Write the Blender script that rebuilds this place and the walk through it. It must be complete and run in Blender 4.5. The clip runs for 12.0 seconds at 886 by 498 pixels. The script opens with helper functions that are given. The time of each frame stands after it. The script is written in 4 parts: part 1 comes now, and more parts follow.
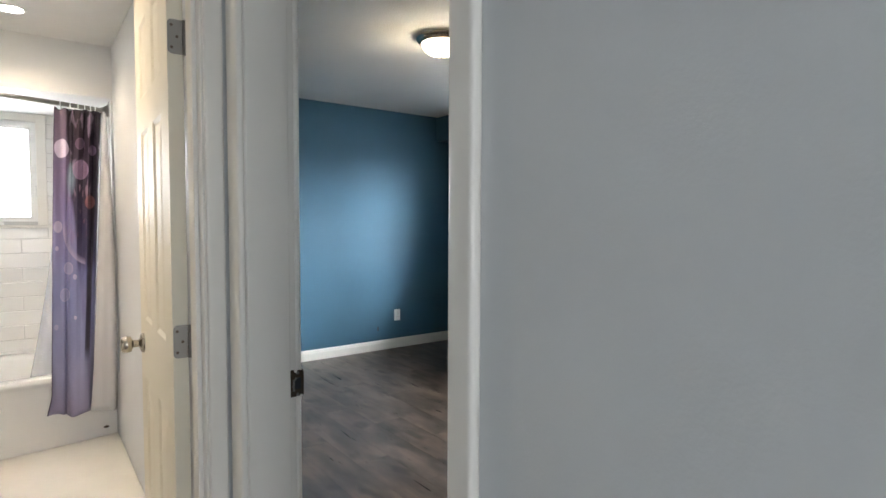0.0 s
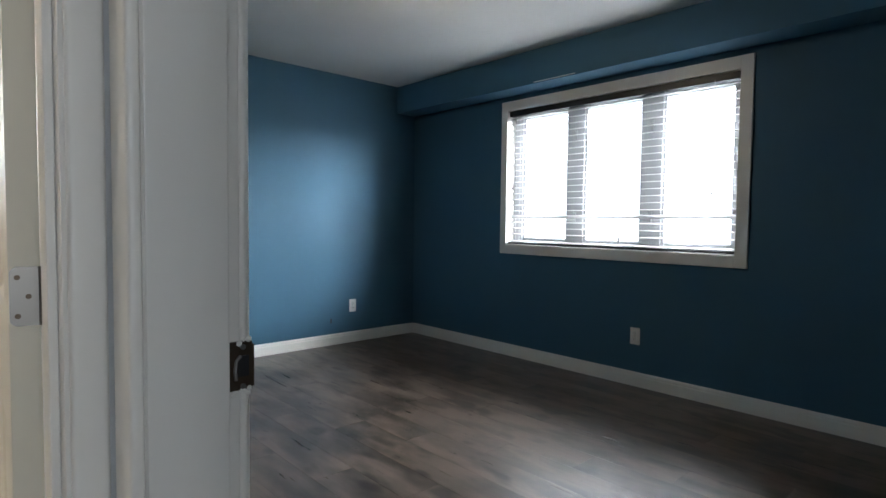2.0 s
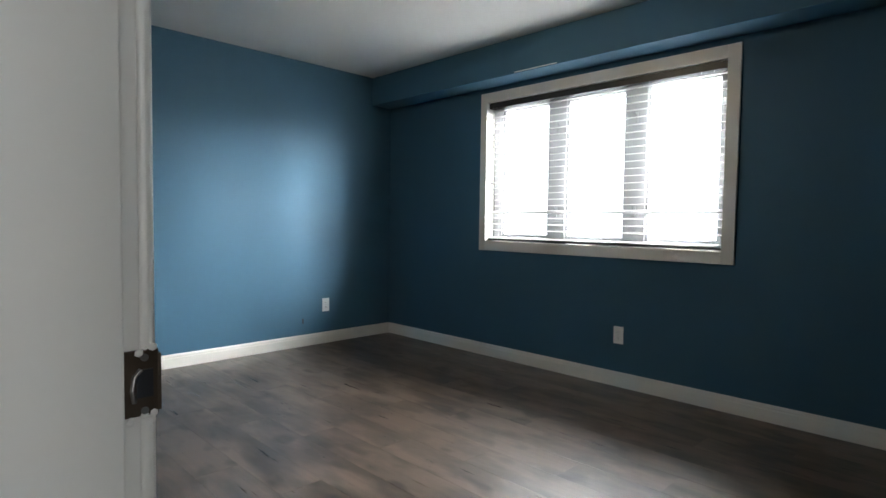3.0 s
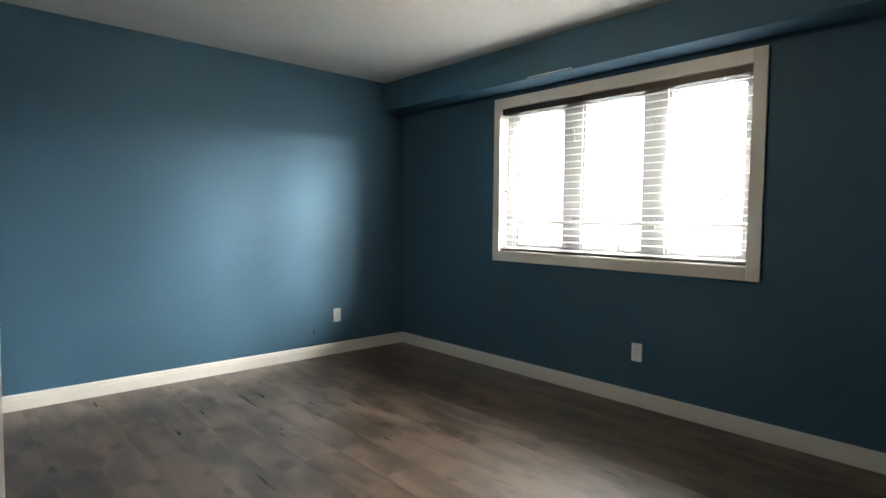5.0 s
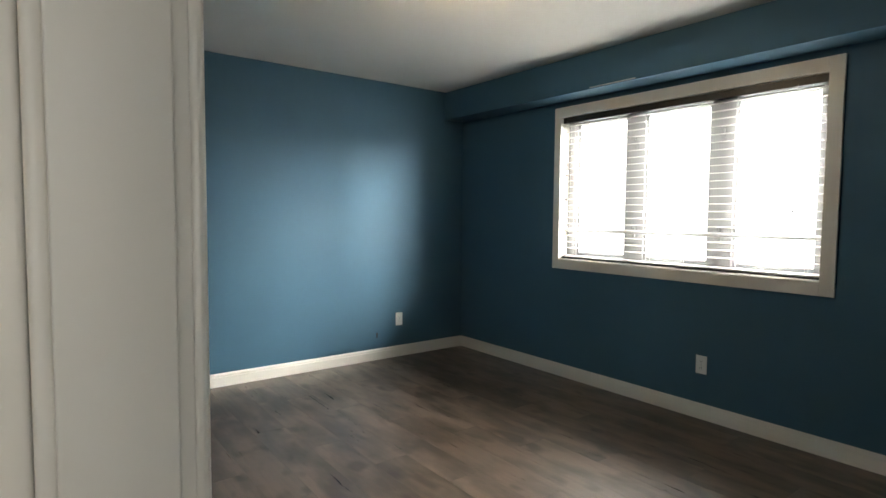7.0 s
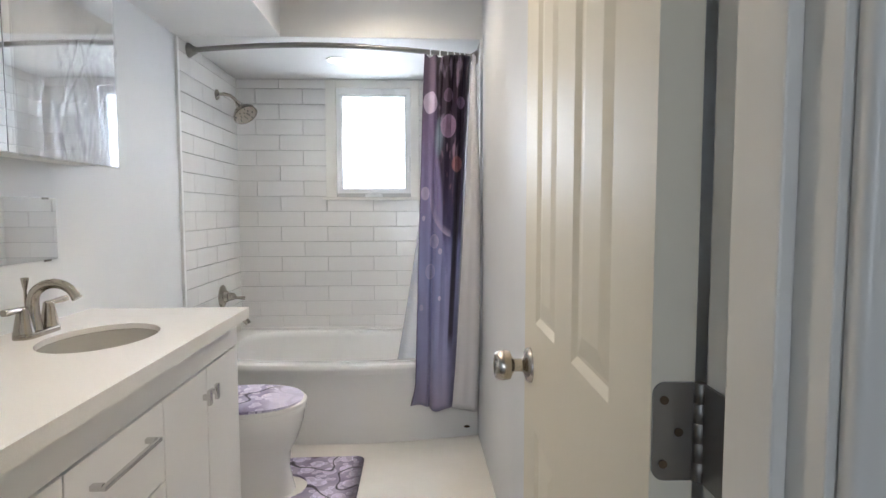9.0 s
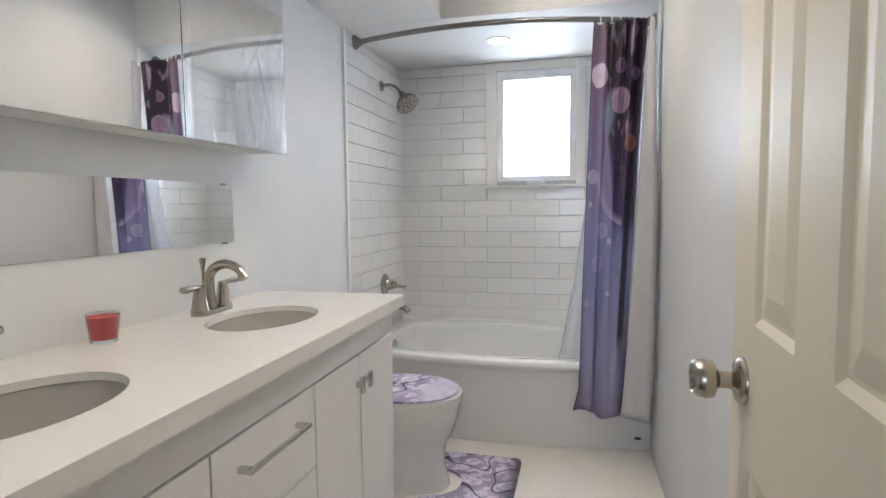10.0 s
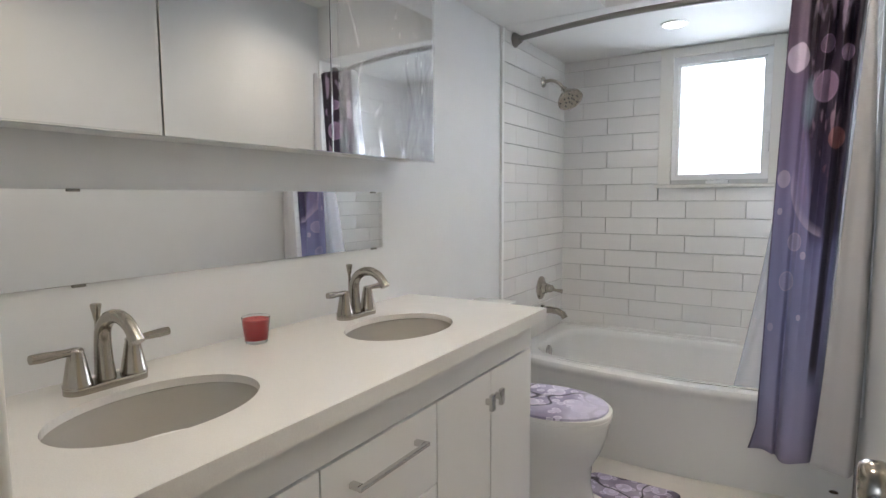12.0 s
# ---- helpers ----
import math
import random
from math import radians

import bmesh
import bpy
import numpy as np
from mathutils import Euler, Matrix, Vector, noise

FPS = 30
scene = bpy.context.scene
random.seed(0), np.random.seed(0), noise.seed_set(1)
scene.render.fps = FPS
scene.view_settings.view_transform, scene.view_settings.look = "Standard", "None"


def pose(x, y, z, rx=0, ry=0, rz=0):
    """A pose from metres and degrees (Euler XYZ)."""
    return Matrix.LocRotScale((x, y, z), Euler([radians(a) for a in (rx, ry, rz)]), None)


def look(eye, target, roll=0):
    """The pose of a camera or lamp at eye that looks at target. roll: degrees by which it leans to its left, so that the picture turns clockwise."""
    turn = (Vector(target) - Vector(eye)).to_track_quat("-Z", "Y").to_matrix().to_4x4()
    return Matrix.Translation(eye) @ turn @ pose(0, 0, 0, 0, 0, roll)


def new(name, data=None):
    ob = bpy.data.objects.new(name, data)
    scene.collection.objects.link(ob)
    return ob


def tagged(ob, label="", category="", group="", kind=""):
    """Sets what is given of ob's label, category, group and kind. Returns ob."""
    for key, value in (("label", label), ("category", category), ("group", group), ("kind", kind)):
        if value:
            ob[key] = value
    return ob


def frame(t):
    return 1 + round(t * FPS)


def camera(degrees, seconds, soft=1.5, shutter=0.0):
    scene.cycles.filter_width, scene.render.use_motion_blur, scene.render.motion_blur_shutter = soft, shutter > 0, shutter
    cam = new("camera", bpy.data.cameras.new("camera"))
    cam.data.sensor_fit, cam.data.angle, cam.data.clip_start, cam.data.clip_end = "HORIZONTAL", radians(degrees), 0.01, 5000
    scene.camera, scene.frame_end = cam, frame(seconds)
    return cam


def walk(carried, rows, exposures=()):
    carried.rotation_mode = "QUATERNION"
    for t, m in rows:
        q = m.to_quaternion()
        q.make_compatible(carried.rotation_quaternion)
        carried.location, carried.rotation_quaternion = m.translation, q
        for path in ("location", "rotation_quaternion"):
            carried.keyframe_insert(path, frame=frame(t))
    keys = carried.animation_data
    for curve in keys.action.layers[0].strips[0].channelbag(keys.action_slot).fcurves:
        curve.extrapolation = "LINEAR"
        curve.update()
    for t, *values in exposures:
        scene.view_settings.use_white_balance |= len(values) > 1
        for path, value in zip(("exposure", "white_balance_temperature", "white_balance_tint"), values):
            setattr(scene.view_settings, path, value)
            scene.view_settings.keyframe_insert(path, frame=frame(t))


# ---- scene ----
PATH = [
    (0, (0.369, 1.047, 1.294), (1.563, 2.648, 1.196), 0.2),
    (0.5, (0.37, 1.228, 1.271), (1.479, 2.89, 1.177), 0.2),
    (1, (0.413, 1.358, 1.230), (1.533, 3.013, 1.134), 0.2),
    (1.5, (0.508, 1.463, 1.138), (1.742, 3.034, 1.050), 0.65),
    (2, (0.573, 1.575, 1.106), (1.92, 3.05, 1.011), 0.7),
    (2.5, (0.633, 1.649, 1.067), (2.038, 3.069, 0.972), 0.8),
    (4.5, (0.81, 1.752, 1.158), (2.209, 3.178, 1.054), 0.7),
    (5, (0.833, 1.732, 1.177), (2.18, 3.206, 1.069), 0.6),
    (5.5, (0.879, 1.714, 1.184), (2.181, 3.229, 1.072), 0.7),
    (6, (0.865, 1.735, 1.216), (2.162, 3.252, 1.091), 0.4),
    (6.5, (0.816, 1.735, 1.233), (2.101, 3.263, 1.108), 0.6),
    (7, (0.728, 1.707, 1.270), (1.930, 3.301, 1.147), 0.5),
    (7.5, (0.609, 1.794, 1.280), (1.567, 3.545, 1.146), 0.8),
    (7.7, (0.558, 1.803, 1.286), (1.377, 3.622, 1.147), 0.9),
    (9.3, (0.446, 2.149, 1.152), (0.374, 4.143, 1.013), -0.3),
    (9.5, (0.439, 2.185, 1.143), (0.245, 4.17, 0.997), -0.4),
    (10, (0.446, 2.25, 1.135), (-0.03, 4.187, 0.984), -0.6),
    (10.5, (0.463, 2.277, 1.14), (-0.226, 4.148, 0.981), -0.6),
    (11, (0.492, 2.303, 1.159), (-0.355, 4.108, 0.994), -0.6),
    (11.5, (0.51, 2.333, 1.179), (-0.454, 4.077, 1.005), -0.5),
    (12, (0.522, 2.357, 1.195), (-0.53, 4.048, 1.012), -0.3),
]
EXPOSURES = [(0, 0.52, 6450, 10), (1.0, 0.25, 6150, 10), (2.0, 0.15, 6150, 10), (2.7, 0.45, 6400, 10), (4.5, 0.67, 7250, 10), (6.3, 0.73, 7450, 10), (7.0, 0.58, 7500, 10),
             (7.5, 0.42, 6500, 10), (9.3, 0.06, 5780, 10), (10.5, -0.09, 5750, 10), (12, -0.22, 5800, 10)]
BED_WATTS, SOUTH_WATTS, BATH_WATTS, HALL_WATTS = 3200, 1650, 11, 18
cam = camera(77.1, 12.0)
walk(cam, [(t, look(eye, target, roll)) for t, eye, target, roll in PATH], EXPOSURES)

# ---- world and lights ----
world = bpy.data.worlds.new("sky")
scene.world = world
world.use_nodes = True
wn = world.node_tree.nodes
sky = wn.new("ShaderNodeTexSky")
sky.sky_type = 'NISHITA'
sky.sun_disc = False
sky.sun_elevation, sky.sun_rotation = radians(72), radians(60)
world.node_tree.links.new(sky.outputs[0], wn["Background"].inputs[0])
wn["Background"].inputs[1].default_value = 0.12

sun = new("sun", bpy.data.lights.new("sun", "SUN"))
sun.data.energy, sun.data.angle, sun.data.color = 0.8, radians(15), (1.0, 0.96, 0.9)
sun.matrix_world = look((7, -2, 22), (4, 4, 0))


def area_light(name, eye, target, w, h, watts, colour):
    data = bpy.data.lights.new(name, "AREA")
    data.shape, data.size, data.size_y, data.energy, data.color = "RECTANGLE", w, h, watts, colour
    lamp = new(name, data)
    lamp.matrix_world = look(eye, target)
    return lamp


def spot_light(name, eye, watts, colour, radius, spread=130):
    data = bpy.data.lights.new(name, "SPOT")
    data.energy, data.color, data.shadow_soft_size = watts, colour, radius
    data.spot_size, data.spot_blend = radians(spread), 1.0
    lamp = new(name, data)
    lamp.matrix_world = look(eye, (eye[0], eye[1] + 0.001, eye[2] - 1))
    return lamp


area_light("bedroom_daylight", (8.3, 3.9, 4.45), (3.0, 3.75, 0.3), 5.0, 2.4, BED_WATTS, (0.93, 0.97, 1.0))
area_light("bedroom_daylight_south", (6.0, 0.75, 2.6), (3.0, 5.88, 1.0), 1.8, 1.15, SOUTH_WATTS, (0.93, 0.97, 1.0))
area_light("bathroom_daylight", (0.19, 5.86, 1.61), (0.19, 0, 1.5), 0.44, 0.62, BATH_WATTS, (0.93, 0.97, 1.0))
# added fill lamp at the unseen south end, to brighten the hall
area_light("hall_fill", (0.15, -1.32, 1.35), (0.15, 2, 1.25), 0.85, 1.7, HALL_WATTS, (0.95, 0.97, 1.0))
spot_light("tub_downlight_beam", (0.03, 5.19, 1.985), 15, (1.0, 0.86, 0.68), 0.04, 150)
spot_light("bathroom_downlight_beam", (0.33, 4.40, 2.275), 42, (1.0, 0.81, 0.58), 0.04, 150)
spot_light("vanity_downlight_beam", (0.18, 3.15, 2.275), 56, (1.0, 0.81, 0.58), 0.04, 150)
bulb = new("bedroom_bulb", bpy.data.lights.new("bedroom_bulb", "POINT"))
bulb.data.energy, bulb.data.color, bulb.data.shadow_soft_size = 8, (1.0, 0.80, 0.55), 0.06
bulb.location = (2.39, 3.78, 2.284)


# ---- materials ----
def material(name, colour, rough=0.5, metal=0.0):
    m = bpy.data.materials.new(name)
    m.use_nodes = True
    b = m.node_tree.nodes["Principled BSDF"]
    b.inputs["Base Color"].default_value = (*colour, 1)
    b.inputs["Roughness"].default_value = rough
    b.inputs["Metallic"].default_value = metal
    return m, b, m.node_tree.nodes, m.node_tree.links


def coords(nodes, links, scale=(1, 1, 1), kind="Object"):
    tc = nodes.new("ShaderNodeTexCoord")
    mp = nodes.new("ShaderNodeMapping")
    mp.inputs["Scale"].default_value = scale
    links.new(tc.outputs[kind], mp.inputs[0])
    return mp.outputs[0]


def noise_tex(nodes, links, vec, scale, detail=3, rough=0.5):
    n = nodes.new("ShaderNodeTexNoise")
    n.inputs["Scale"].default_value, n.inputs["Detail"].default_value = scale, detail
    n.inputs["Roughness"].default_value = rough
    links.new(vec, n.inputs["Vector"])
    return n.outputs["Fac"]


def ramp(nodes, links, fac, stops):
    r = nodes.new("ShaderNodeValToRGB")
    while len(r.color_ramp.elements) < len(stops):
        r.color_ramp.elements.new(0.5)
    for e, (p, c) in zip(r.color_ramp.elements, stops):
        e.position, e.color = p, (*c, 1)
    links.new(fac, r.inputs[0])
    return r.outputs[0]


def mix(nodes, links, fac, a, b, blend="MIX"):
    n = nodes.new("ShaderNodeMix")
    n.data_type, n.blend_type = "RGBA", blend
    for slot, v in ((0, fac), (6, a), (7, b)):
        if isinstance(v, (int, float)):
            n.inputs[slot].default_value = v
        elif isinstance(v, tuple):
            n.inputs[slot].default_value = (*v, 1)
        else:
            links.new(v, n.inputs[slot])
    return n.outputs[2]


def bump(nodes, links, b, height, strength, distance):
    n = nodes.new("ShaderNodeBump")
    n.inputs["Strength"].default_value, n.inputs["Distance"].default_value = strength, distance
    links.new(height, n.inputs["Height"])
    links.new(n.outputs[0], b.inputs["Normal"])


def painted(name, colour, rough, grain=260, depth=0.0006, vary=0.05, strength=0.35, shine=0.5):
    """Rolled paint: orange-peel relief and a slow drift of tone."""
    m, b, nodes, links = material(name, colour, rough)
    v = coords(nodes, links)
    slow = noise_tex(nodes, links, v, 1.7, 4)
    fine = noise_tex(nodes, links, v, grain, 2)
    lo = tuple(c * (1 - vary) for c in colour)
    hi = tuple(min(1, c * (1 + vary)) for c in colour)
    links.new(ramp(nodes, links, slow, [(0.3, lo), (0.7, hi)]), b.inputs["Base Color"])
    links.new(ramp(nodes, links, slow, [(0.3, (rough - .04,) * 3), (0.7, (rough + .06,) * 3)]), b.inputs["Roughness"])
    bump(nodes, links, b, fine, strength, depth)
    b.inputs["Specular IOR Level"].default_value = shine
    return m


BLUE = painted("blue_wall_paint", (0.047, 0.123, 0.188), 0.6, shine=0.3)
WHITE_WALL = painted("white_wall_paint", (0.74, 0.75, 0.76), 0.5)
HALL_WALL = painted("pale_grey_wall_paint", (0.66, 0.68, 0.69), 0.5, vary=0.03)
TRIM = painted("white_trim_paint", (0.78, 0.76, 0.71), 0.32, 40, 0.0004, 0.02, 0.15)
DOOR_PAINT = painted("ivory_door_paint", (0.72, 0.67, 0.55), 0.52, 60, 0.0004, 0.02, 0.2)
CEILING = painted("stippled_ceiling_paint", (0.66, 0.66, 0.645), 0.85, 95, 0.004, 0.03, 0.8)
SMOOTH_CEILING = painted("smooth_ceiling_paint", (0.78, 0.77, 0.75), 0.6)
# white vinyl of the bedroom window, its backlit shade put into the grey
SHADED_VINYL = painted("shaded_window_vinyl", (0.34, 0.345, 0.35), 0.35, 30, 0.0002, 0.02, 0.1)
WHITE_VINYL = painted("white_window_vinyl", (0.80, 0.80, 0.79), 0.3, 30, 0.0002, 0.02, 0.1)
CABINET = painted("white_cabinet_lacquer", (0.80, 0.79, 0.78), 0.42, 30, 0.0002, 0.015, 0.1)
PORCELAIN = painted("white_porcelain", (0.83, 0.82, 0.80), 0.1, 12, 0.0002, 0.015, 0.05)
# white sinks: the shade inside the basins is put into this darker glaze
SHADED_GLAZE = painted("shaded_sink_porcelain", (0.44, 0.42, 0.385), 0.12, 12, 0.0002, 0.02, 0.05)
GROUT = painted("grey_grout", (0.52, 0.515, 0.50), 0.85, 300, 0.0008, 0.1, 0.5)
PLASTIC = painted("white_plastic", (0.8, 0.8, 0.78), 0.3, 40, 0.0001, 0.01, 0.1)
DARK = material("dark_plastic", (0.018, 0.019, 0.022), 0.4)[0]
BACK = material("silver_mirror", (0.93, 0.94, 0.94), 0.015, 1.0)[0]
GREY_BACK = painted("grey_curtain_back", (0.52, 0.51, 0.52), 0.6, 500, 0.0008, 0.06, 0.5)


def quartz():
    m, b, nodes, links = material("white_quartz", (0.82, 0.80, 0.77), 0.16)
    v = coords(nodes, links)
    f = noise_tex(nodes, links, v, 420, 2)
    s = noise_tex(nodes, links, v, 3, 4)
    a = ramp(nodes, links, f, [(0.35, (0.79, 0.77, 0.74)), (0.6, (0.84, 0.82, 0.79))])
    links.new(mix(nodes, links, 0.3, a, ramp(nodes, links, s, [(0.3, (0.80, 0.78, 0.75)), (0.7, (0.85, 0.83, 0.80))])), b.inputs["Base Color"])
    return m


def brushed(name, colour, rough):
    m, b, nodes, links = material(name, colour, rough, 1.0)
    v = coords(nodes, links, (1, 1, 14))
    f = noise_tex(nodes, links, v, 90, 3)
    links.new(ramp(nodes, links, f, [(0.3, (rough - .02,) * 3), (0.7, (rough + .03,) * 3)]), b.inputs["Roughness"])
    return m


def tile_glaze():
    m, b, nodes, links = material("white_tile_glaze", (0.80, 0.79, 0.77), 0.12)
    info = nodes.new("ShaderNodeObjectInfo")
    links.new(ramp(nodes, links, info.outputs["Random"], [(0, (0.77, 0.76, 0.74)), (1, (0.83, 0.82, 0.80))]), b.inputs["Base Color"])
    bump(nodes, links, b, noise_tex(nodes, links, coords(nodes, links), 9, 2), 0.15, 0.002)
    return m


def laminate():
    """Grey-brown oak laminate, grain along y, each plank with its own tone."""
    m, b, nodes, links = material("grey_oak_laminate", (0.1, 0.08, 0.07), 0.38)
    info = nodes.new("ShaderNodeObjectInfo")
    tc = nodes.new("ShaderNodeTexCoord")
    off = nodes.new("ShaderNodeVectorMath")
    off.operation = "SCALE"
    off.inputs[0].default_value = (37.0, 91.0, 13.0)
    links.new(info.outputs["Random"], off.inputs["Scale"])
    add = nodes.new("ShaderNodeVectorMath")
    links.new(tc.outputs["Object"], add.inputs[0])
    links.new(off.outputs[0], add.inputs[1])

    def scaled(s):
        mp = nodes.new("ShaderNodeMapping")
        mp.inputs["Scale"].default_value = s
        links.new(add.outputs[0], mp.inputs[0])
        return mp.outputs[0]
    tone = ramp(nodes, links, info.outputs["Random"], [(0, (0.112, 0.084, 0.065)), (0.5, (0.130, 0.099, 0.077)), (1, (0.148, 0.114, 0.090))])
    grain = noise_tex(nodes, links, scaled((60, 2.2, 60)), 1.0, 5, 0.6)
    cloud = noise_tex(nodes, links, scaled((7.5, 2.6, 7.5)), 1.0, 3, 0.5)
    knots = noise_tex(nodes, links, scaled((9, 4.5, 9)), 1.0, 1, 0.4)
    c = mix(nodes, links, 0.55, tone, ramp(nodes, links, grain, [(0.3, (0.5, 0.48, 0.46)), (0.7, (1.15, 1.12, 1.08))]), "MULTIPLY")
    c = mix(nodes, links, 0.85, c, ramp(nodes, links, cloud, [(0.36, (0.26, 0.235, 0.22)), (0.50, (0.72, 0.70, 0.68)), (0.62, (1.22, 1.2, 1.17))]), "MULTIPLY")
    c = mix(nodes, links, 1.0, c, ramp(nodes, links, knots, [(0.27, (0.30, 0.27, 0.25)), (0.40, (1, 1, 1))]), "MULTIPLY")
    b.inputs["Specular IOR Level"].default_value = 0.7
    links.new(c, b.inputs["Base Color"])
    links.new(ramp(nodes, links, grain, [(0.3, (0.27,) * 3), (0.7, (0.38,) * 3)]), b.inputs["Roughness"])
    bump(nodes, links, b, grain, 0.12, 0.001)
    return m


def bath_floor():
    m, b, nodes, links = material("cream_floor_tile", (0.72, 0.69, 0.64), 0.22)
    v = coords(nodes, links)
    s = noise_tex(nodes, links, v, 2.6, 5, 0.6)
    links.new(ramp(nodes, links, s, [(0.3, (0.68, 0.65, 0.60)), (0.7, (0.76, 0.73, 0.69))]), b.inputs["Base Color"])
    links.new(ramp(nodes, links, s, [(0.3, (0.36,) * 3), (0.7, (0.48,) * 3)]), b.inputs["Roughness"])
    return m


def bubble_print(name, axes, scale_cells, dark, mid, light, border):
    """Printed cloth: violet drift with pale round bubbles of three sizes and dark swirling lines."""
    m, b, nodes, links = material(name, mid, 0.85)
    v = coords(nodes, links)
    sep = nodes.new("ShaderNodeSeparateXYZ")
    links.new(v, sep.inputs[0])
    comb = nodes.new("ShaderNodeCombineXYZ")
    for i, a in enumerate(axes):
        links.new(sep.outputs[a], comb.inputs[i])
    flat = comb.outputs[0]
    drift = noise_tex(nodes, links, flat, 5, 3)
    c = ramp(nodes, links, drift, [(0.3, dark), (0.5, mid), (0.72, light)])
    for s, edge in ((scale_cells, 0.34), (scale_cells * 2.1, 0.3)):
        vor = nodes.new("ShaderNodeTexVoronoi")
        vor.voronoi_dimensions = "2D"
        vor.inputs["Scale"].default_value = s
        links.new(flat, vor.inputs["Vector"])
        disc = ramp(nodes, links, vor.outputs["Distance"], [(0, (0.3,) * 3), (edge - .06, (0.45,) * 3), (edge - .02, (0.9,) * 3), (edge, (0, 0, 0))])
        c = mix(nodes, links, disc, c, tuple(min(1, x * 1.5 + .08) for x in light))
    swirl = noise_tex(nodes, links, flat, 5.5, 1)
    line = ramp(nodes, links, swirl, [(0.478, (0, 0, 0)), (0.492, (0.9,) * 3), (0.508, (0.9,) * 3), (0.522, (0, 0, 0))])
    c = mix(nodes, links, line, c, tuple(x * 0.22 for x in dark))
    # plain border of the print towards the open side
    x0, x1, shade = border
    reach = nodes.new("ShaderNodeMath")
    reach.operation = "MULTIPLY_ADD"
    reach.inputs[1].default_value = 0.12
    links.new(drift, reach.inputs[0])
    links.new(sep.outputs[0], reach.inputs[2])
    c = mix(nodes, links, ramp(nodes, links, reach.outputs[0], [(x0 + 0.06, (0, 0, 0)), (x1 + 0.06, (0.85,) * 3)]), c, shade)
    links.new(c, b.inputs["Base Color"])
    bump(nodes, links, b, noise_tex(nodes, links, v, 350, 2), 0.5, 0.002)
    return m


def curtain_print():
    """Satin shower curtain: mauve top running to lavender, a wine-dark upper middle, bubbles, one pale sweeping petal."""
    m, b, nodes, links = material("violet_curtain_satin", (0.2, 0.16, 0.3), 0.45)
    tc = nodes.new("ShaderNodeTexCoord")
    uv = tc.outputs["UV"]
    sep = nodes.new("ShaderNodeSeparateXYZ")
    links.new(uv, sep.inputs[0])
    across, up = sep.outputs[0], sep.outputs[1]

    def math(op, a, v=0.0):
        k = nodes.new("ShaderNodeMath")
        k.operation = op
        for i, q in enumerate((a, v)):
            if isinstance(q, (int, float)):
                k.inputs[i].default_value = q
            else:
                links.new(q, k.inputs[i])
        return k.outputs[0]

    def grey(fac, *stops):
        return ramp(nodes, links, fac, [(p, (v,) * 3) for p, v in stops])
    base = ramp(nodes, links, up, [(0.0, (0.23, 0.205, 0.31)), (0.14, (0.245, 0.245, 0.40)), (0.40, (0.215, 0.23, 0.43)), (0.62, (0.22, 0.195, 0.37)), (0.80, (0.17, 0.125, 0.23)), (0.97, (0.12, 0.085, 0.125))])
    # wine-dark print, with the shade of the gathered folds also in its colour
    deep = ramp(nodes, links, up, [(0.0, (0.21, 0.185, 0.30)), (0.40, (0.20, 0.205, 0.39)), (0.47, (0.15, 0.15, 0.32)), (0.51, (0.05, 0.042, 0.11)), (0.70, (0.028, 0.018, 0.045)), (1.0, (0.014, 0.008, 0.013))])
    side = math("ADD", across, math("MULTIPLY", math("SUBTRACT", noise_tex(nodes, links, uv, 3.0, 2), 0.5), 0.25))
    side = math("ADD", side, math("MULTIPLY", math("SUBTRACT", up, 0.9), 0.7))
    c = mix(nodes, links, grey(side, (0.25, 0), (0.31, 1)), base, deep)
    # small pale and rosy flecks in the dark upper cloth
    stretch = nodes.new("ShaderNodeMapping")
    stretch.inputs["Scale"].default_value = (9.0, 13.0, 1.0)
    links.new(uv, stretch.inputs[0])
    fleck = math("MULTIPLY", grey(noise_tex(nodes, links, stretch.outputs[0], 1.0, 2), (0.56, 0), (0.64, 0.8)), math("MULTIPLY", grey(up, (0.55, 0), (0.75, 1)), grey(across, (0.3, 0), (0.4, 1))))
    c = mix(nodes, links, fleck, c, ramp(nodes, links, up, [(0.6, (0.36, 0.17, 0.20)), (0.8, (0.33, 0.26, 0.36))]))
    # blue-green glint painted in beside the fold
    du, dv = math("MULTIPLY", math("SUBTRACT", across, 0.38), 9.0), math("MULTIPLY", math("SUBTRACT", up, 0.775), 16.0)
    c = mix(nodes, links, grey(math("ADD", math("MULTIPLY", du, du), math("MULTIPLY", dv, dv)), (0.0, 0.75), (1.0, 0.0)), c, (0.27, 0.36, 0.45))
    # slit's shade painted as a stripe near the hem's fold; dark leading edge
    slit_shade = math("ADD", math("SUBTRACT", across, 0.84), math("MULTIPLY", math("SUBTRACT", up, 0.5), -0.10))
    c = mix(nodes, links, math("MULTIPLY", grey(math("ABSOLUTE", slit_shade), (0.0, 0.95), (0.05, 0.85), (0.075, 0)), grey(up, (0.17, 0), (0.22, 1))), c, (0.018, 0.01, 0.022))
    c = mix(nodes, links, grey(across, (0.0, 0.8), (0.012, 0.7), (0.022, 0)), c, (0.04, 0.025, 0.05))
    # pale petal: the space between two circles
    def far(cu, cv):
        a, d = math("SUBTRACT", across, cu), math("MULTIPLY", math("SUBTRACT", up, cv), 5.0)
        return math("SQRT", math("ADD", math("MULTIPLY", a, a), math("MULTIPLY", d, d)))
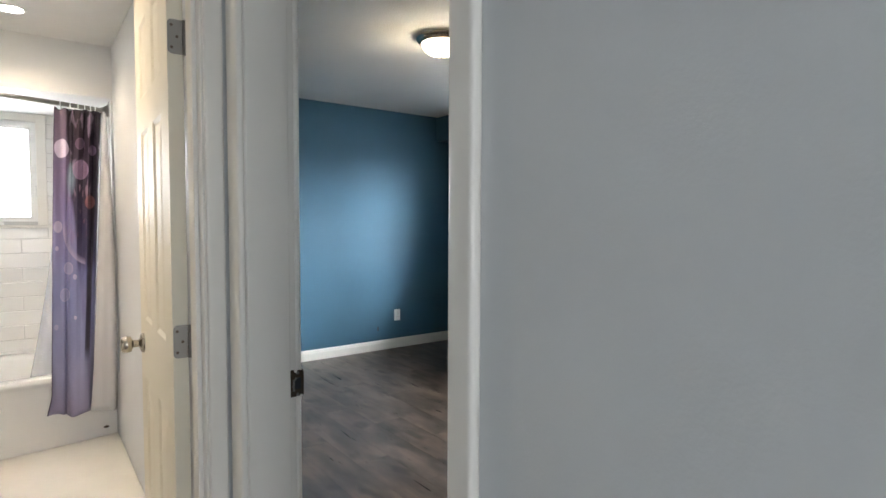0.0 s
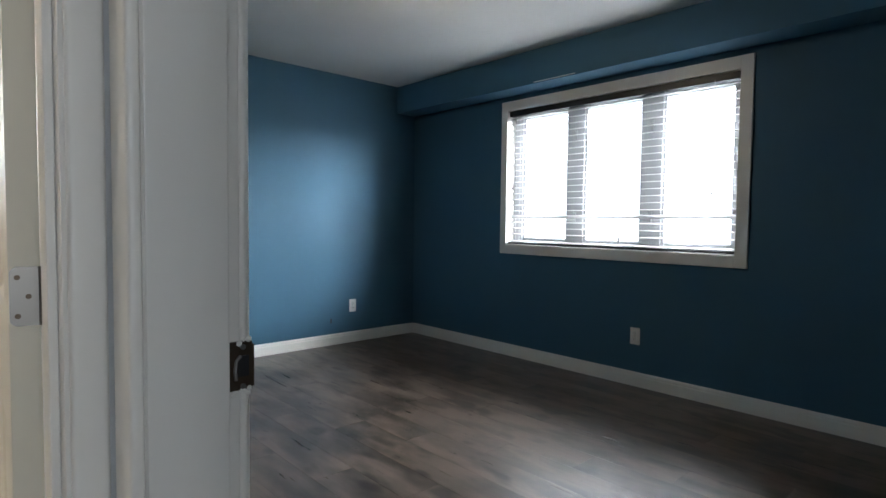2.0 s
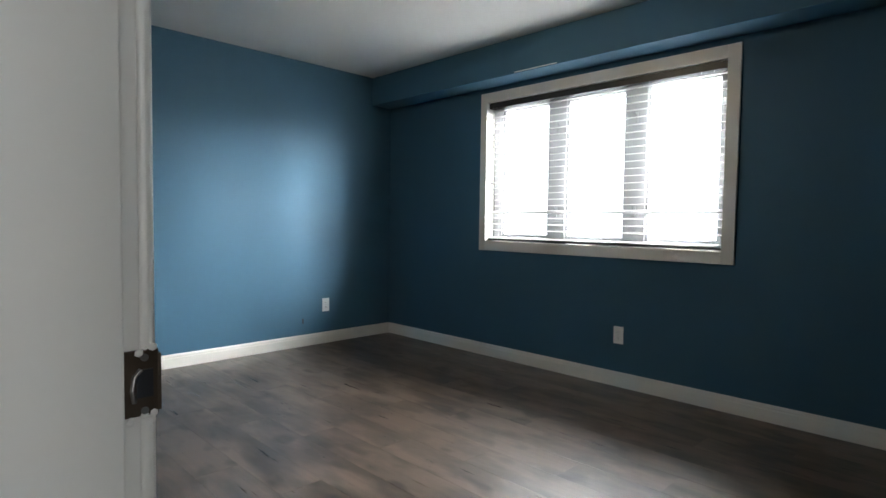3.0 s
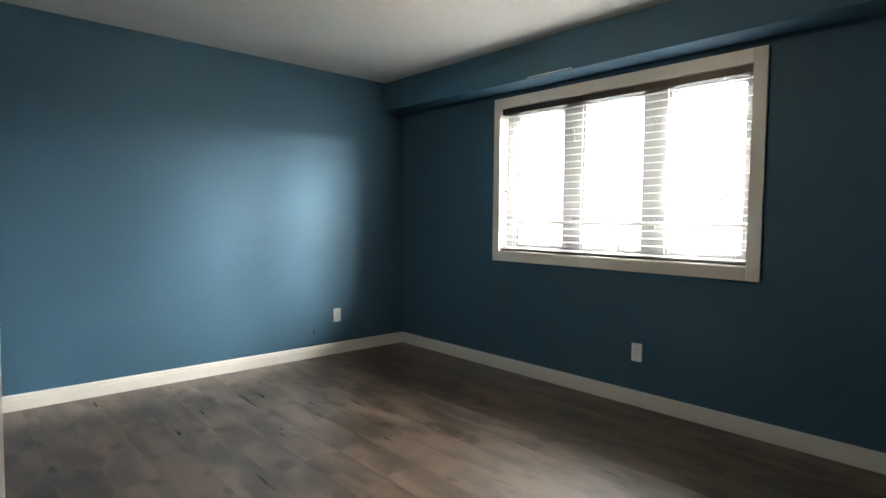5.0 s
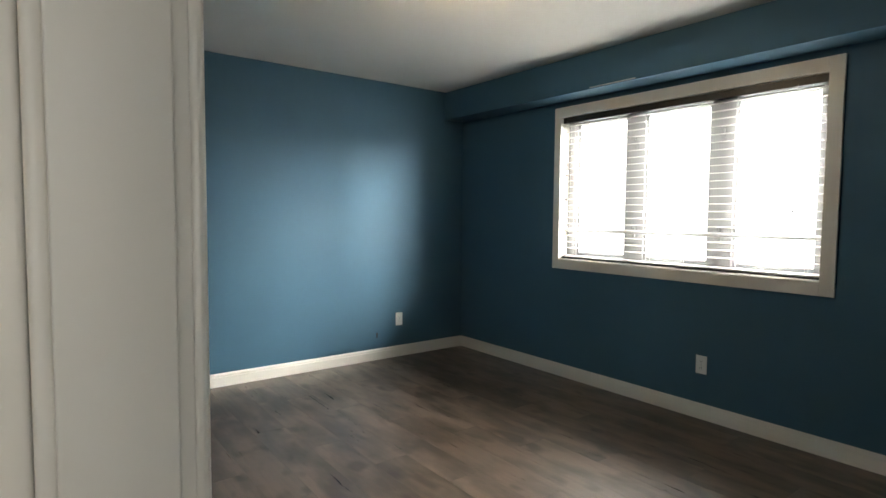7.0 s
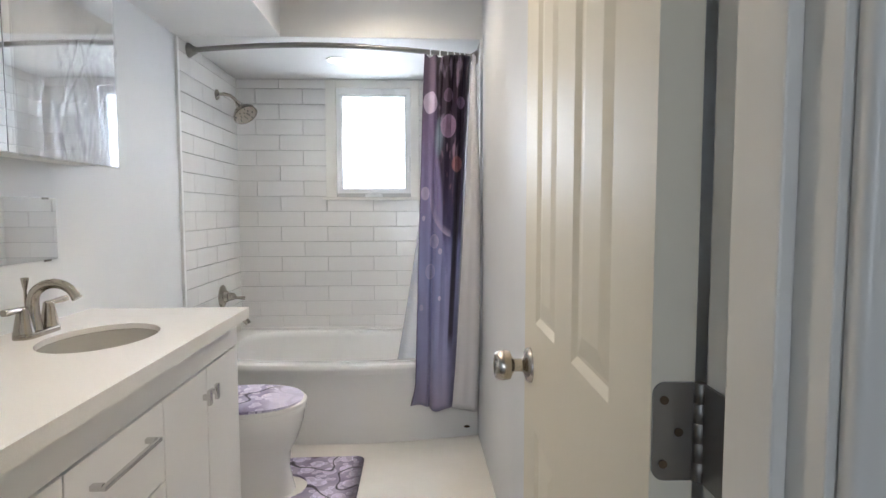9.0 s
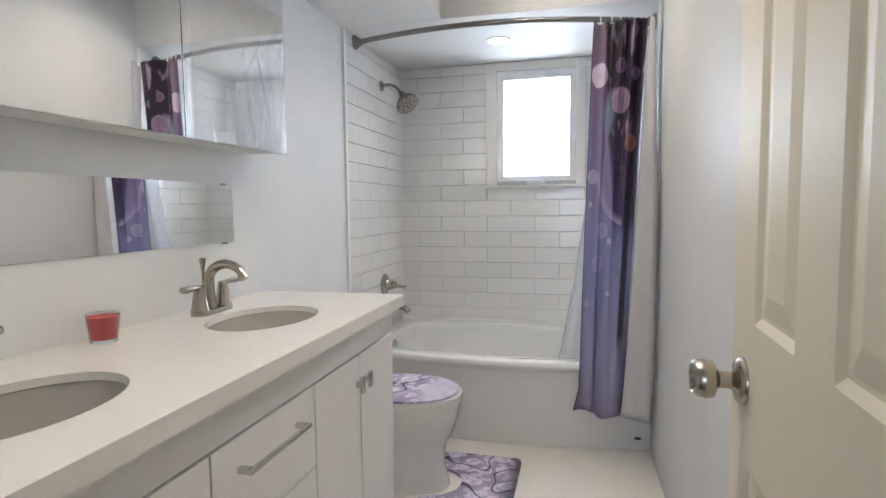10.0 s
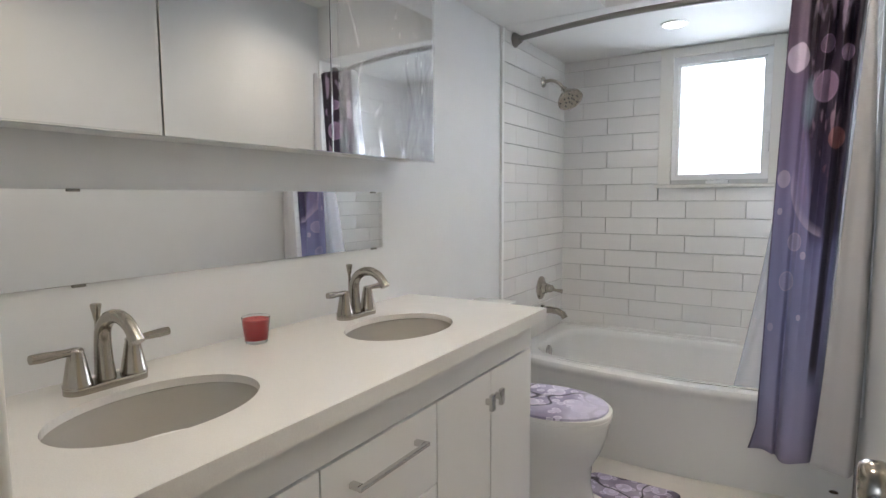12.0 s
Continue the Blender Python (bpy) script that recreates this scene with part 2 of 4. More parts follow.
    petal = math("MULTIPLY", grey(math("SUBTRACT", 0.62, far(0.84, 0.615)), (0.0, 0), (0.02, 0.9), (0.12, 0.0)), math("MULTIPLY", grey(up, (0.485, 0), (0.50, 1), (0.60, 1), (0.64, 0)), grey(across, (0.70, 1), (0.74, 0))))
    c = mix(nodes, links, petal, c, (0.42, 0.36, 0.52))

    def ring(cu, cv, r, inner, outer, colour):
        f = grey(math("DIVIDE", far(cu, cv), r), (0.0, inner), (0.80, inner * 1.2), (0.92, outer), (1.0, 0))
        return mix(nodes, links, f, c, colour)
    pale, rose = (0.58, 0.50, 0.64), (0.40, 0.27, 0.42)
    for cu, cv, r, i, o, tint in ((0.17, 0.872, 0.16, 0.9, 0.9, pale), (0.55, 0.89, 0.10, 0.3, 0.6, rose), (0.58, 0.805, 0.17, 0.5, 0.75, rose), (0.82, 0.87, 0.09, 0.4, 0.6, rose), (0.12, 0.618, 0.10, 0.5, 0.6, pale),
                                  (0.10, 0.548, 0.04, 0.6, 0.6, pale), (0.36, 0.482, 0.105, 0.3, 0.65, pale), (0.50, 0.455, 0.045, 0.6, 0.7, pale), (0.29, 0.395, 0.115, 0.18, 0.5, pale),
                                  (0.52, 0.322, 0.035, 0.7, 0.8, pale), (0.80, 0.70, 0.12, 0.5, 0.5, (0.38, 0.16, 0.15)), (0.10, 0.29, 0.05, 0.3, 0.35, pale)):
        c = ring(cu, cv, r, i, o, tint)
    links.new(c, b.inputs["Base Color"])
    bump(nodes, links, b, noise_tex(nodes, links, uv, 14, 2), 0.2, 0.004)
    return m


def clear(name, rough, tint=(1, 1, 1), alpha=0.0):
    m, b, nodes, links = material(name, tint, rough)
    b.inputs["Transmission Weight"].default_value = 1.0
    b.inputs["IOR"].default_value = 1.45
    if alpha:
        b.inputs["Alpha"].default_value = alpha
    return m


def glow(name, colour, strength):
    m, b, nodes, links = material(name, colour, 0.4)
    b.inputs["Emission Color"].default_value = (*colour, 1)
    b.inputs["Emission Strength"].default_value = strength
    return m


QUARTZ, LAMINATE, BATH_FLOOR, TILE = quartz(), laminate(), bath_floor(), tile_glaze()
NICKEL = brushed("brushed_nickel", (0.42, 0.385, 0.335), 0.2)
STEEL = brushed("satin_steel", (0.26, 0.247, 0.23), 0.36)
CHROME = brushed("satin_chrome", (0.62, 0.61, 0.60), 0.22)
BRONZE = brushed("worn_bronze", (0.10, 0.075, 0.055), 0.4)
CURTAIN = curtain_print()
MAT_PRINT = bubble_print("violet_bubble_plush", (0, 1, 2), 11, (0.11, 0.09, 0.14), (0.30, 0.26, 0.38), (0.48, 0.44, 0.57), (0.14, 0.20, (0.03, 0.025, 0.04)))
LID_PRINT = bubble_print("violet_bubble_cloth", (0, 1, 2), 9, (0.26, 0.22, 0.34), (0.38, 0.345, 0.50), (0.58, 0.55, 0.70), (0.47, 0.52, (0.60, 0.57, 0.72)))
GLASS = clear("window_glass", 0.0)
FROST = clear("frosted_glass", 0.35)
CUP_GLASS = clear("cup_glass", 0.02)
FILM = clear("crinkled_clear_film", 0.08, (0.95, 0.97, 1.0), 0.2)
TAUT_FILM = clear("taut_clear_film", 0.05, (0.97, 0.98, 1.0), 0.08)
LINER = material("translucent_liner", (0.86, 0.90, 1.0), 0.35)[0]
lb = LINER.node_tree.nodes["Principled BSDF"]
lb.inputs["Transmission Weight"].default_value, lb.inputs["Alpha"].default_value = 0.3, 0.32
WAX = material("red_candle_wax", (0.58, 0.05, 0.06), 0.45)[0]
WAX.node_tree.nodes["Principled BSDF"].inputs["Subsurface Weight"].default_value = 0.2
DAYLIGHT = glow("overcast_sky", (0.95, 0.98, 1.0), 1.5)
BOWL_GLOW = glow("lit_opal_glass", (1.0, 0.84, 0.60), 5.0)
LED_GLOW = glow("lit_led_disc", (1.0, 0.95, 0.88), 25.0)


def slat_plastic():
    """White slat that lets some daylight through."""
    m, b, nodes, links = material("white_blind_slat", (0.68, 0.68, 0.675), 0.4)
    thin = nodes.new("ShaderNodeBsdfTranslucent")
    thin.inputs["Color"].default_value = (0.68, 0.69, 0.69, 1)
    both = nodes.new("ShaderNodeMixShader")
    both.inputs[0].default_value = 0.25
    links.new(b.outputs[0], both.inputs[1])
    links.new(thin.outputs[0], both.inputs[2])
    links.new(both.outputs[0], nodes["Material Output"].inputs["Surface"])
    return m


BLIND = slat_plastic()


# ---- builders ----
def box(bm, x0, x1, y0, y1, z0, z1):
    vs = [bm.verts.new((x, y, z)) for x in (x0, x1) for y in (y0, y1) for z in (z0, z1)]
    for f in ((0, 1, 3, 2), (4, 6, 7, 5), (0, 4, 5, 1), (2, 3, 7, 6), (0, 2, 6, 4), (1, 5, 7, 3)):
        bm.faces.new([vs[i] for i in f])
    return vs


def boxes(*specs, soft=0.0, steps=2):
    bm = bmesh.new()
    for s in specs:
        box(bm, *s)
    if soft:
        bmesh.ops.bevel(bm, geom=bm.edges[:], offset=soft, segments=steps, affect="EDGES", profile=0.6)
    return bm


def mesh_of(bm, name, mat, smooth=False):
    bmesh.ops.recalc_face_normals(bm, faces=bm.faces[:])
    me = bpy.data.meshes.new(name)
    bm.to_mesh(me)
    bm.free()
    me.materials.append(mat)
    if smooth:
        for p in me.polygons:
            p.use_smooth = True
        me.set_sharp_from_angle(angle=radians(40))
    return me


def part(name, bm, mat, parent=None, label="", smooth=False):
    ob = new(name, mesh_of(bm, name, mat, smooth))
    ob.parent = parent
    return tagged(ob, label)


def thing(name, at, label, category, group=""):
    ob = new(name)
    ob.location = at
    ob.empty_display_size = 0.05
    return tagged(ob, label, category, group)


def structure(name, bm, mat, label="", smooth=False):
    return tagged(part(name, bm, mat, None, label, smooth), kind="structure")


def lathe(profile, at=(0, 0, 0), axis="z", steps=28, sx=1.0, sy=1.0):
    """Turns (radius, height) pairs round an axis through at."""
    bm = bmesh.new()
    rings = []
    for r, h in profile:
        row = []
        for i in range(steps):
            a = 2 * math.pi * i / steps
            u, v = max(r, 1e-4) * math.cos(a) * sx, max(r, 1e-4) * math.sin(a) * sy
            p = {"z": (u, v, h), "x": (h, u, v), "y": (u, h, v)}[axis]
            row.append(bm.verts.new((at[0] + p[0], at[1] + p[1], at[2] + p[2])))
        rings.append(row)
    for a, b in zip(rings, rings[1:]):
        for i in range(steps):
            bm.faces.new((a[i], a[(i + 1) % steps], b[(i + 1) % steps], b[i]))
    bm.faces.new(rings[0][::-1])
    bm.faces.new(rings[-1])
    return bm


def tube(points, radii, steps=14):
    """A round bar swept along points; radii: one number or one a point."""
    bm = bmesh.new()
    pts = [Vector(p) for p in points]
    if isinstance(radii, (int, float)):
        radii = [radii] * len(pts)
    rings, side = [], None
    for i, p in enumerate(pts):
        d = (pts[min(i + 1, len(pts) - 1)] - pts[max(i - 1, 0)]).normalized()
        if side is None:
            side = d.cross(Vector((0, 0, 1)) if abs(d.z) < 0.9 else Vector((1, 0, 0))).normalized()
        side = (side - d * side.dot(d)).normalized()
        up = d.cross(side)
        rings.append([bm.verts.new(p + (side * math.cos(2 * math.pi * k / steps) + up * math.sin(2 * math.pi * k / steps)) * radii[i]) for k in range(steps)])
    for a, b in zip(rings, rings[1:]):
        for k in range(steps):
            bm.faces.new((a[k], a[(k + 1) % steps], b[(k + 1) % steps], b[k]))
    bm.faces.new(rings[0][::-1])
    bm.faces.new(rings[-1])
    return bm


def outline_solid(points, z0, z1, soft=0.0):
    """A prism on a flat outline of (x, y)."""
    bm = bmesh.new()
    lo = [bm.verts.new((x, y, z0)) for x, y in points]
    hi = [bm.verts.new((x, y, z1)) for x, y in points]
    n = len(points)
    bm.faces.new(lo[::-1])
    top = bm.faces.new(hi)
    for i in range(n):
        bm.faces.new((lo[i], lo[(i + 1) % n], hi[(i + 1) % n], hi[i]))
    if soft:
        bmesh.ops.bevel(bm, geom=list(top.edges), offset=soft, segments=3, affect="EDGES", profile=0.6)
    return bm


def joined(*bms):
    out = bmesh.new()
    for b in bms:
        me = bpy.data.meshes.new("tmp")
        b.to_mesh(me)
        b.free()
        out.from_mesh(me)
        bpy.data.meshes.remove(me)
    return out


# ---- structure: hall, bedroom, bathroom ----
hall_floor = structure("floor_hall", boxes((-0.5, 0.806, -1.3, 2.43, -0.06, 0.0)), LAMINATE, "grey-brown laminate floor of the hall")
bath_ground = structure("floor_bathroom", boxes((-0.68, 0.79, 2.43, 5.67, -0.06, 0.0)), BATH_FLOOR, "cream polished floor of the bathroom")
structure("ceiling_hall", boxes((-0.6, 0.852, -1.3, 2.43, 2.40, 2.5)), CEILING, "white stippled hall ceiling")
structure("ceiling_bedroom", boxes((0.852, 4.30, 0.6, 6.0, 2.40, 2.5)), CEILING, "white stippled bedroom ceiling")
structure("ceiling_bathroom", boxes((-0.68, 0.79, 2.43, 4.80, 2.29, 2.5)), SMOOTH_CEILING, "smooth white bathroom ceiling")
structure("ceiling_tub_alcove", boxes((-0.68, 0.79, 4.80, 5.90, 1.995, 2.5), soft=0.004), SMOOTH_CEILING, "lowered white ceiling over the bathtub")
structure("bulkhead_bathroom", boxes((-0.672, -0.18, 2.50, 4.7995, 1.9958, 2.289), soft=0.002), SMOOTH_CEILING, "boxed white bulkhead above the vanity wall")

structure("wall_hall_west", boxes((-0.6, -0.5, -1.3, 2.37, 0, 2.4)), HALL_WALL, "pale grey painted hall wall")
# unseen end wall; its opening is added to let the fill lamp in
structure("wall_hall_south", boxes((-0.5, -0.32, -1.3, -1.2, 0, 2.4), (0.62, 0.745, -1.3, -1.2, 0, 2.4), (-0.32, 0.62, -1.3, -1.2, 2.25, 2.4)), HALL_WALL, "pale grey unseen hall wall with an opening added for the fill lamp")
structure("wall_hall_east", boxes((0.745, 0.806, -1.3, 1.492, 0, 2.4), (0.745, 0.806, 2.272, 2.43, 0, 2.4), (0.745, 0.806, 1.492, 2.272, 2.045, 2.4)), HALL_WALL, "pale grey hall wall around the bedroom doorway")
structure("wall_bedroom_west", boxes((0.808, 0.852, 0.6, 1.492, 0, 2.4), (0.822, 0.852, 2.272, 5.88, 0, 2.4), (0.808, 0.852, 1.492, 2.272, 2.045, 2.4)), BLUE, "teal blue bedroom wall around the doorway")
structure("wall_bathroom_south", boxes((-0.68, 0.075, 2.37, 2.495, 0, 2.4), (0.70, 0.743, 2.37, 2.495, 0, 2.4), (0.743, 0.82, 2.432, 2.495, 0, 2.4), (0.075, 0.70, 2.37, 2.495, 2.035, 2.4)), HALL_WALL, "painted wall around the bathroom doorway")
structure("wall_bathroom_west", boxes((-0.80, -0.668, 2.37, 5.80, 0, 2.4)), WHITE_WALL, "white wall behind the vanity")
bath_east = structure("wall_bathroom_east", boxes((0.778, 0.820, 2.497, 5.80, 0, 2.4)), WHITE_WALL, "white bathroom wall beside the open door")
BW = (-0.045, 0.425, 1.285, 1.945)
bath_north = structure("wall_bathroom_north", boxes((-0.668, BW[0], 5.66, 5.80, 0, 2.4), (BW[1], 0.778, 5.66, 5.80, 0, 2.4),
                       (BW[0], BW[1], 5.66, 5.80, 0, BW[2]), (BW[0], BW[1], 5.66, 5.80, BW[3], 2.4)), GROUT, "white tiled wall with grey joints behind the bathtub")
structure("wall_bedroom_north", boxes((0.852, 4.30, 5.88, 6.0, -0.06, 2.4)), BLUE, "teal blue bedroom wall lit by the window")
structure("wall_bedroom_south", boxes((0.852, 4.30, 0.6, 0.7, -0.06, 2.4)), BLUE, "teal blue bedroom wall")
WY0, WY1, WZ0, WZ1 = 2.835, 4.665, 0.915, 2.045
structure("wall_bedroom_east", boxes((4.105, 4.30, 0.6, WY0, -0.06, 2.4), (4.105, 4.30, WY1, 5.88, -0.06, 2.4), (4.105, 4.30, WY0, WY1, -0.06, WZ0), (4.105, 4.30, WY0, WY1, WZ1, 2.4)), BLUE, "teal blue bedroom wall with a wide window")
structure("bulkhead_bedroom", boxes((3.88, 4.103, 0.7, 5.878, 2.146, 2.398), soft=0.004), BLUE, "teal blue boxed bulkhead above the window")
bed_floor = structure("floor_bedroom", boxes((0.806, 4.105, 0.7, 5.88, -0.06, -0.008)), DARK, "grey-brown oak laminate floor of the bedroom")


def baseboard(name, run, along):
    """A moulded board: flat face, stepped and rounded top. run: start, end, wall line, side it stands out to."""
    a, b, line, side = run
    prof = [(0, 0), (0.013, 0), (0.013, 0.068), (0.010, 0.074), (0.010, 0.084), (0.006, 0.093), (0.003, 0.098), (0, 0.098)]
    bm = bmesh.new()
    ends = []
    for s in (a, b):
        ends.append([bm.verts.new((line + side * d, s, z) if along == "y" else (s, line + side * d, z)) for d, z in prof])
    n = len(prof)
    for i in range(n):
        bm.faces.new((ends[0][i], ends[0][(i + 1) % n], ends[1][(i + 1) % n], ends[1][i]))
    bm.faces.new(ends[0])
    bm.faces.new(ends[1][::-1])
    return structure(name, bm, TRIM, "white moulded baseboard along the blue wall")


baseboard("baseboard_north", (0.852, 4.105, 5.88, -1), "x")
baseboard("baseboard_east", (0.7, 5.866, 4.105, -1), "y")
baseboard("baseboard_west", (2.335, 5.866, 0.852, 1), "y")


def casing(name, specs):
    return structure(name, boxes(*specs, soft=0.0075, steps=4), TRIM, "white painted door casing with rounded edges", True)


# bedroom doorway
casing("trim_bedroom_door_hall", [(0.729, 0.745, 2.262, 2.338, 0, 2.10), (0.729, 0.745, 1.482, 1.524, 0, 2.10), (0.729, 0.745, 1.524, 2.262, 2.04, 2.10)])
casing("trim_bedroom_door_room", [(0.852, 0.867, 2.2585, 2.330, 0, 2.10), (0.852, 0.867, 1.445, 1.518, 0, 2.10), (0.852, 0.867, 1.518, 2.2585, 2.04, 2.10)])
bed_jamb = structure("door_frame_bedroom", boxes((0.744, 0.853, 2.259, 2.274, 0, 2.047), (0.744, 0.853, 1.490, 1.520, 0, 2.047), (0.744, 0.853, 1.520, 2.259, 2.032, 2.047), soft=0.0015), TRIM, "white painted door jamb with a worn strike plate")
part("door_stop", boxes((0.7445, 0.838, 2.2525, 2.2588, 0, 2.032), (0.7445, 0.838, 1.5202, 1.526, 0, 2.032), (0.7445, 0.838, 1.526, 2.2525, 2.024, 2.0318), soft=0.002), TRIM, bed_jamb)
strike = part("strike_plate", joined(boxes((0.836, 0.8675, 2.2545, 2.2585, 0.892, 0.954), soft=0.001), boxes((0.8665, 0.870, 2.2545, 2.270, 0.895, 0.949), soft=0.001)), BRONZE, bed_jamb, "dark worn metal strike plate with chipped paint")
part("latch_hole", boxes((0.848, 0.862, 2.2525, 2.2560, 0.910, 0.936)), DARK, strike)
part("strike_lip", tube([(0.846, 2.2535, 0.906), (0.844, 2.2520, 0.918), (0.846, 2.2530, 0.930), (0.852, 2.2535, 0.936)], 0.0022), STEEL, strike)
bm = bmesh.new()
rng = random.Random(4)
for k in range(14):
    y0, z0 = 0.837 + rng.random() * 0.028, (0.886 if k < 9 else 0.951) + rng.random() * 0.009
    s = 0.0016 + rng.random() * 0.0028
    bmesh.ops.create_icosphere(bm, subdivisions=1, radius=s, matrix=Matrix.Translation((y0, 2.2540, z0)) @ Matrix.Diagonal((1, 0.3, 1, 1)))
part("paint_chip", bm, TRIM, strike, "white flecks of chipped paint")
for z in (0.897, 0.947):
    part("screw", lathe([(0.0035, -0.001), (0.0035, 0.0006), (0.001, 0.0012)], (0.855, 2.2540, z), "y", 12), STEEL, strike)

# bathroom doorway
casing("trim_bathroom_door_hall", [(0.688, 0.7288, 2.354, 2.370, 0, 2.09), (0.02, 0.087, 2.354, 2.370, 0, 2.09), (0.087, 0.688, 2.354, 2.370, 2.03, 2.09)])
casing("trim_bathroom_door_room", [(0.688, 0.755, 2.495, 2.509, 0, 2.09), (0.02, 0.087, 2.495, 2.509, 0, 2.09), (0.087, 0.688, 2.495, 2.509, 2.03, 2.09)])
bath_jamb = structure("door_frame_bathroom", boxes((0.683, 0.699, 2.369, 2.497, 0, 2.034), (0.076, 0.092, 2.369, 2.497, 0, 2.034), (0.092, 0.683, 2.369, 2.497, 2.018, 2.034), soft=0.0015), TRIM, "white painted door jamb with door stop")
part("door_stop", boxes((0.672, 0.6828, 2.40, 2.452, 0, 2.018), (0.0922, 0.103, 2.40, 2.452, 0, 2.018), (0.103, 0.672, 2.40, 2.452, 2.008, 2.0178), soft=0.002), TRIM, bath_jamb)


# ---- bathroom door ----
def raised_panel(y0, y1, z0, z1, t):
    """Sunk border, sloped rise and flat field on both faces."""
    bm = bmesh.new()
    for side in (-1, 1):
        face = side * t / 2
        loops = []
        for inset, depth in ((0.0, 0.0), (0.011, 0.0052), (0.016, 0.0052), (0.042, 0.0015)):
            x = face - side * depth
            loops.append([bm.verts.new((x, y, z)) for y, z in ((y0 + inset, z0 + inset), (y1 - inset, z0 + inset), (y1 - inset, z1 - inset), (y0 + inset, z1 - inset))])
        for a, b in zip(loops, loops[1:]):
            for i in range(4):
                bm.faces.new((a[i], a[(i + 1) % 4], b[(i + 1) % 4], b[i]))
        bm.faces.new(loops[-1])
    return bm


DOOR_W, DOOR_T = 0.60, 0.035
door = thing("panel_door", (0, 0, 0), "ivory six-panel bathroom door standing open against the wall", "door")
hx = DOOR_T / 2
leaf = [(-hx, hx, 0, 0.105, 0.012, 2.0), (-hx, hx, 0.255, 0.350, 0.012, 2.0), (-hx, hx, 0.495, DOOR_W, 0.012, 2.0)]
rails = [(0.012, 0.22), (0.80, 0.985), (1.565, 1.665), (1.885, 2.0)]
for y0, y1 in ((0.105, 0.255), (0.350, 0.495)):
    leaf += [(-hx, hx, y0, y1, a, b) for a, b in rails]
part("door_leaf", boxes(*leaf), DOOR_PAINT, door)
for y0, y1 in ((0.105, 0.255), (0.350, 0.495)):
    for z0, z1 in ((0.22, 0.80), (0.985, 1.565), (1.665, 1.885)):
        part("panel", raised_panel(y0, y1, z0, z1, DOOR_T), DOOR_PAINT, door)
knob_profile = [(0.031, 0.0), (0.031, 0.004), (0.027, 0.009), (0.015, 0.012), (0.0115, 0.016), (0.0115, 0.030), (0.016, 0.033), (0.0245, 0.037), (0.0265, 0.046), (0.0255, 0.058), (0.021, 0.064), (0.0185, 0.0635), (0.017, 0.061), (0.0005, 0.061)]
for s in (-1, 1):
    k = part("door_knob", lathe([(r, s * (hx + h)) for r, h in knob_profile], (0, DOOR_W - 0.062, 0.902), "x", 32), NICKEL, door, "brushed nickel door knob", True)
    part("lock_button", lathe([(0.004, s * (hx + 0.060)), (0.004, s * (hx + 0.0645)), (0.001, s * (hx + 0.065))], (0, DOOR_W - 0.062, 0.902), "x", 14), STEEL, k)
part("latch_plate", boxes((-0.011, 0.011, DOOR_W - 0.0005, DOOR_W + 0.0015, 0.874, 0.930), soft=0.0005), NICKEL, door)
for z in (0.25, 1.0, 1.73):
    cut = 0.010
    plate = outline_solid([(hx - 0.002, -0.040), (hx - 0.002, 0.040)] + [(-hx + 0.001 + cut - cut * math.sin(a), 0.040 - cut + cut * math.cos(a)) for a in [math.pi / 2 * k / 6 for k in range(7)]]
                          + [(-hx + 0.001 + cut - cut * math.cos(a), -0.040 + cut - cut * math.sin(a)) for a in [math.pi / 2 * k / 6 for k in range(7)]], -0.0004, 0.0025)
    bmesh.ops.transform(plate, matrix=pose(0, 0, z, 90, 0, 0), verts=plate.verts[:])
    h = part("hinge", plate, STEEL, door, "satin steel butt hinge")
    part("hinge_leaf", boxes((hx + 0.0035, hx + 0.006, -0.040, -0.006, z - 0.040, z + 0.040), soft=0.0006), STEEL, h)
    for q in range(5):
        part("knuckle", lathe([(0.0048, z - 0.040 + q * 0.016), (0.0052, z - 0.0395 + q * 0.016), (0.0052, z - 0.0245 + q * 0.016), (0.0048, z - 0.024 + q * 0.016)], (hx + 0.003, -0.004, 0), "z", 14), STEEL, h, smooth=True)
    for dx, dz in ((-0.008, 0.026), (0.004, 0.0), (-0.008, -0.026)):
        part("screw", lathe([(0.0036, -0.004), (0.0036, -0.0028), (0.001, -0.0024)], (dx, 0, z + dz), "y", 10), BRONZE, h)
door.matrix_basis = pose(0.6595, 2.5035, 0, 0, 0, -1.7)


# ---- bedroom window and blind ----
win = structure("window_1", boxes((4.088, 4.105, 2.777, 2.849, 0.855, 2.108), (4.088, 4.105, 4.651, 4.715, 0.855, 2.108), (4.088, 4.105, 2.849, 4.651, 2.030, 2.108), (4.088, 4.105, 2.849, 4.651, 0.855, 0.930), soft=0.003), TRIM, "wide white three-pane window with flat casing")
part("window_liner", boxes((4.1055, 4.19, WY0, 2.849, WZ0, WZ1), (4.1055, 4.19, 4.651, WY1, WZ0, WZ1), (4.1055, 4.19, 2.849, 4.651, WZ0, 0.930), (4.1055, 4.19, 2.849, 4.651, 2.030, WZ1)), TRIM, win)
FX0, FX1 = 4.19, 4.262
bays = [(2.895, 3.365), (3.505, 3.975), (4.115, 4.565)]
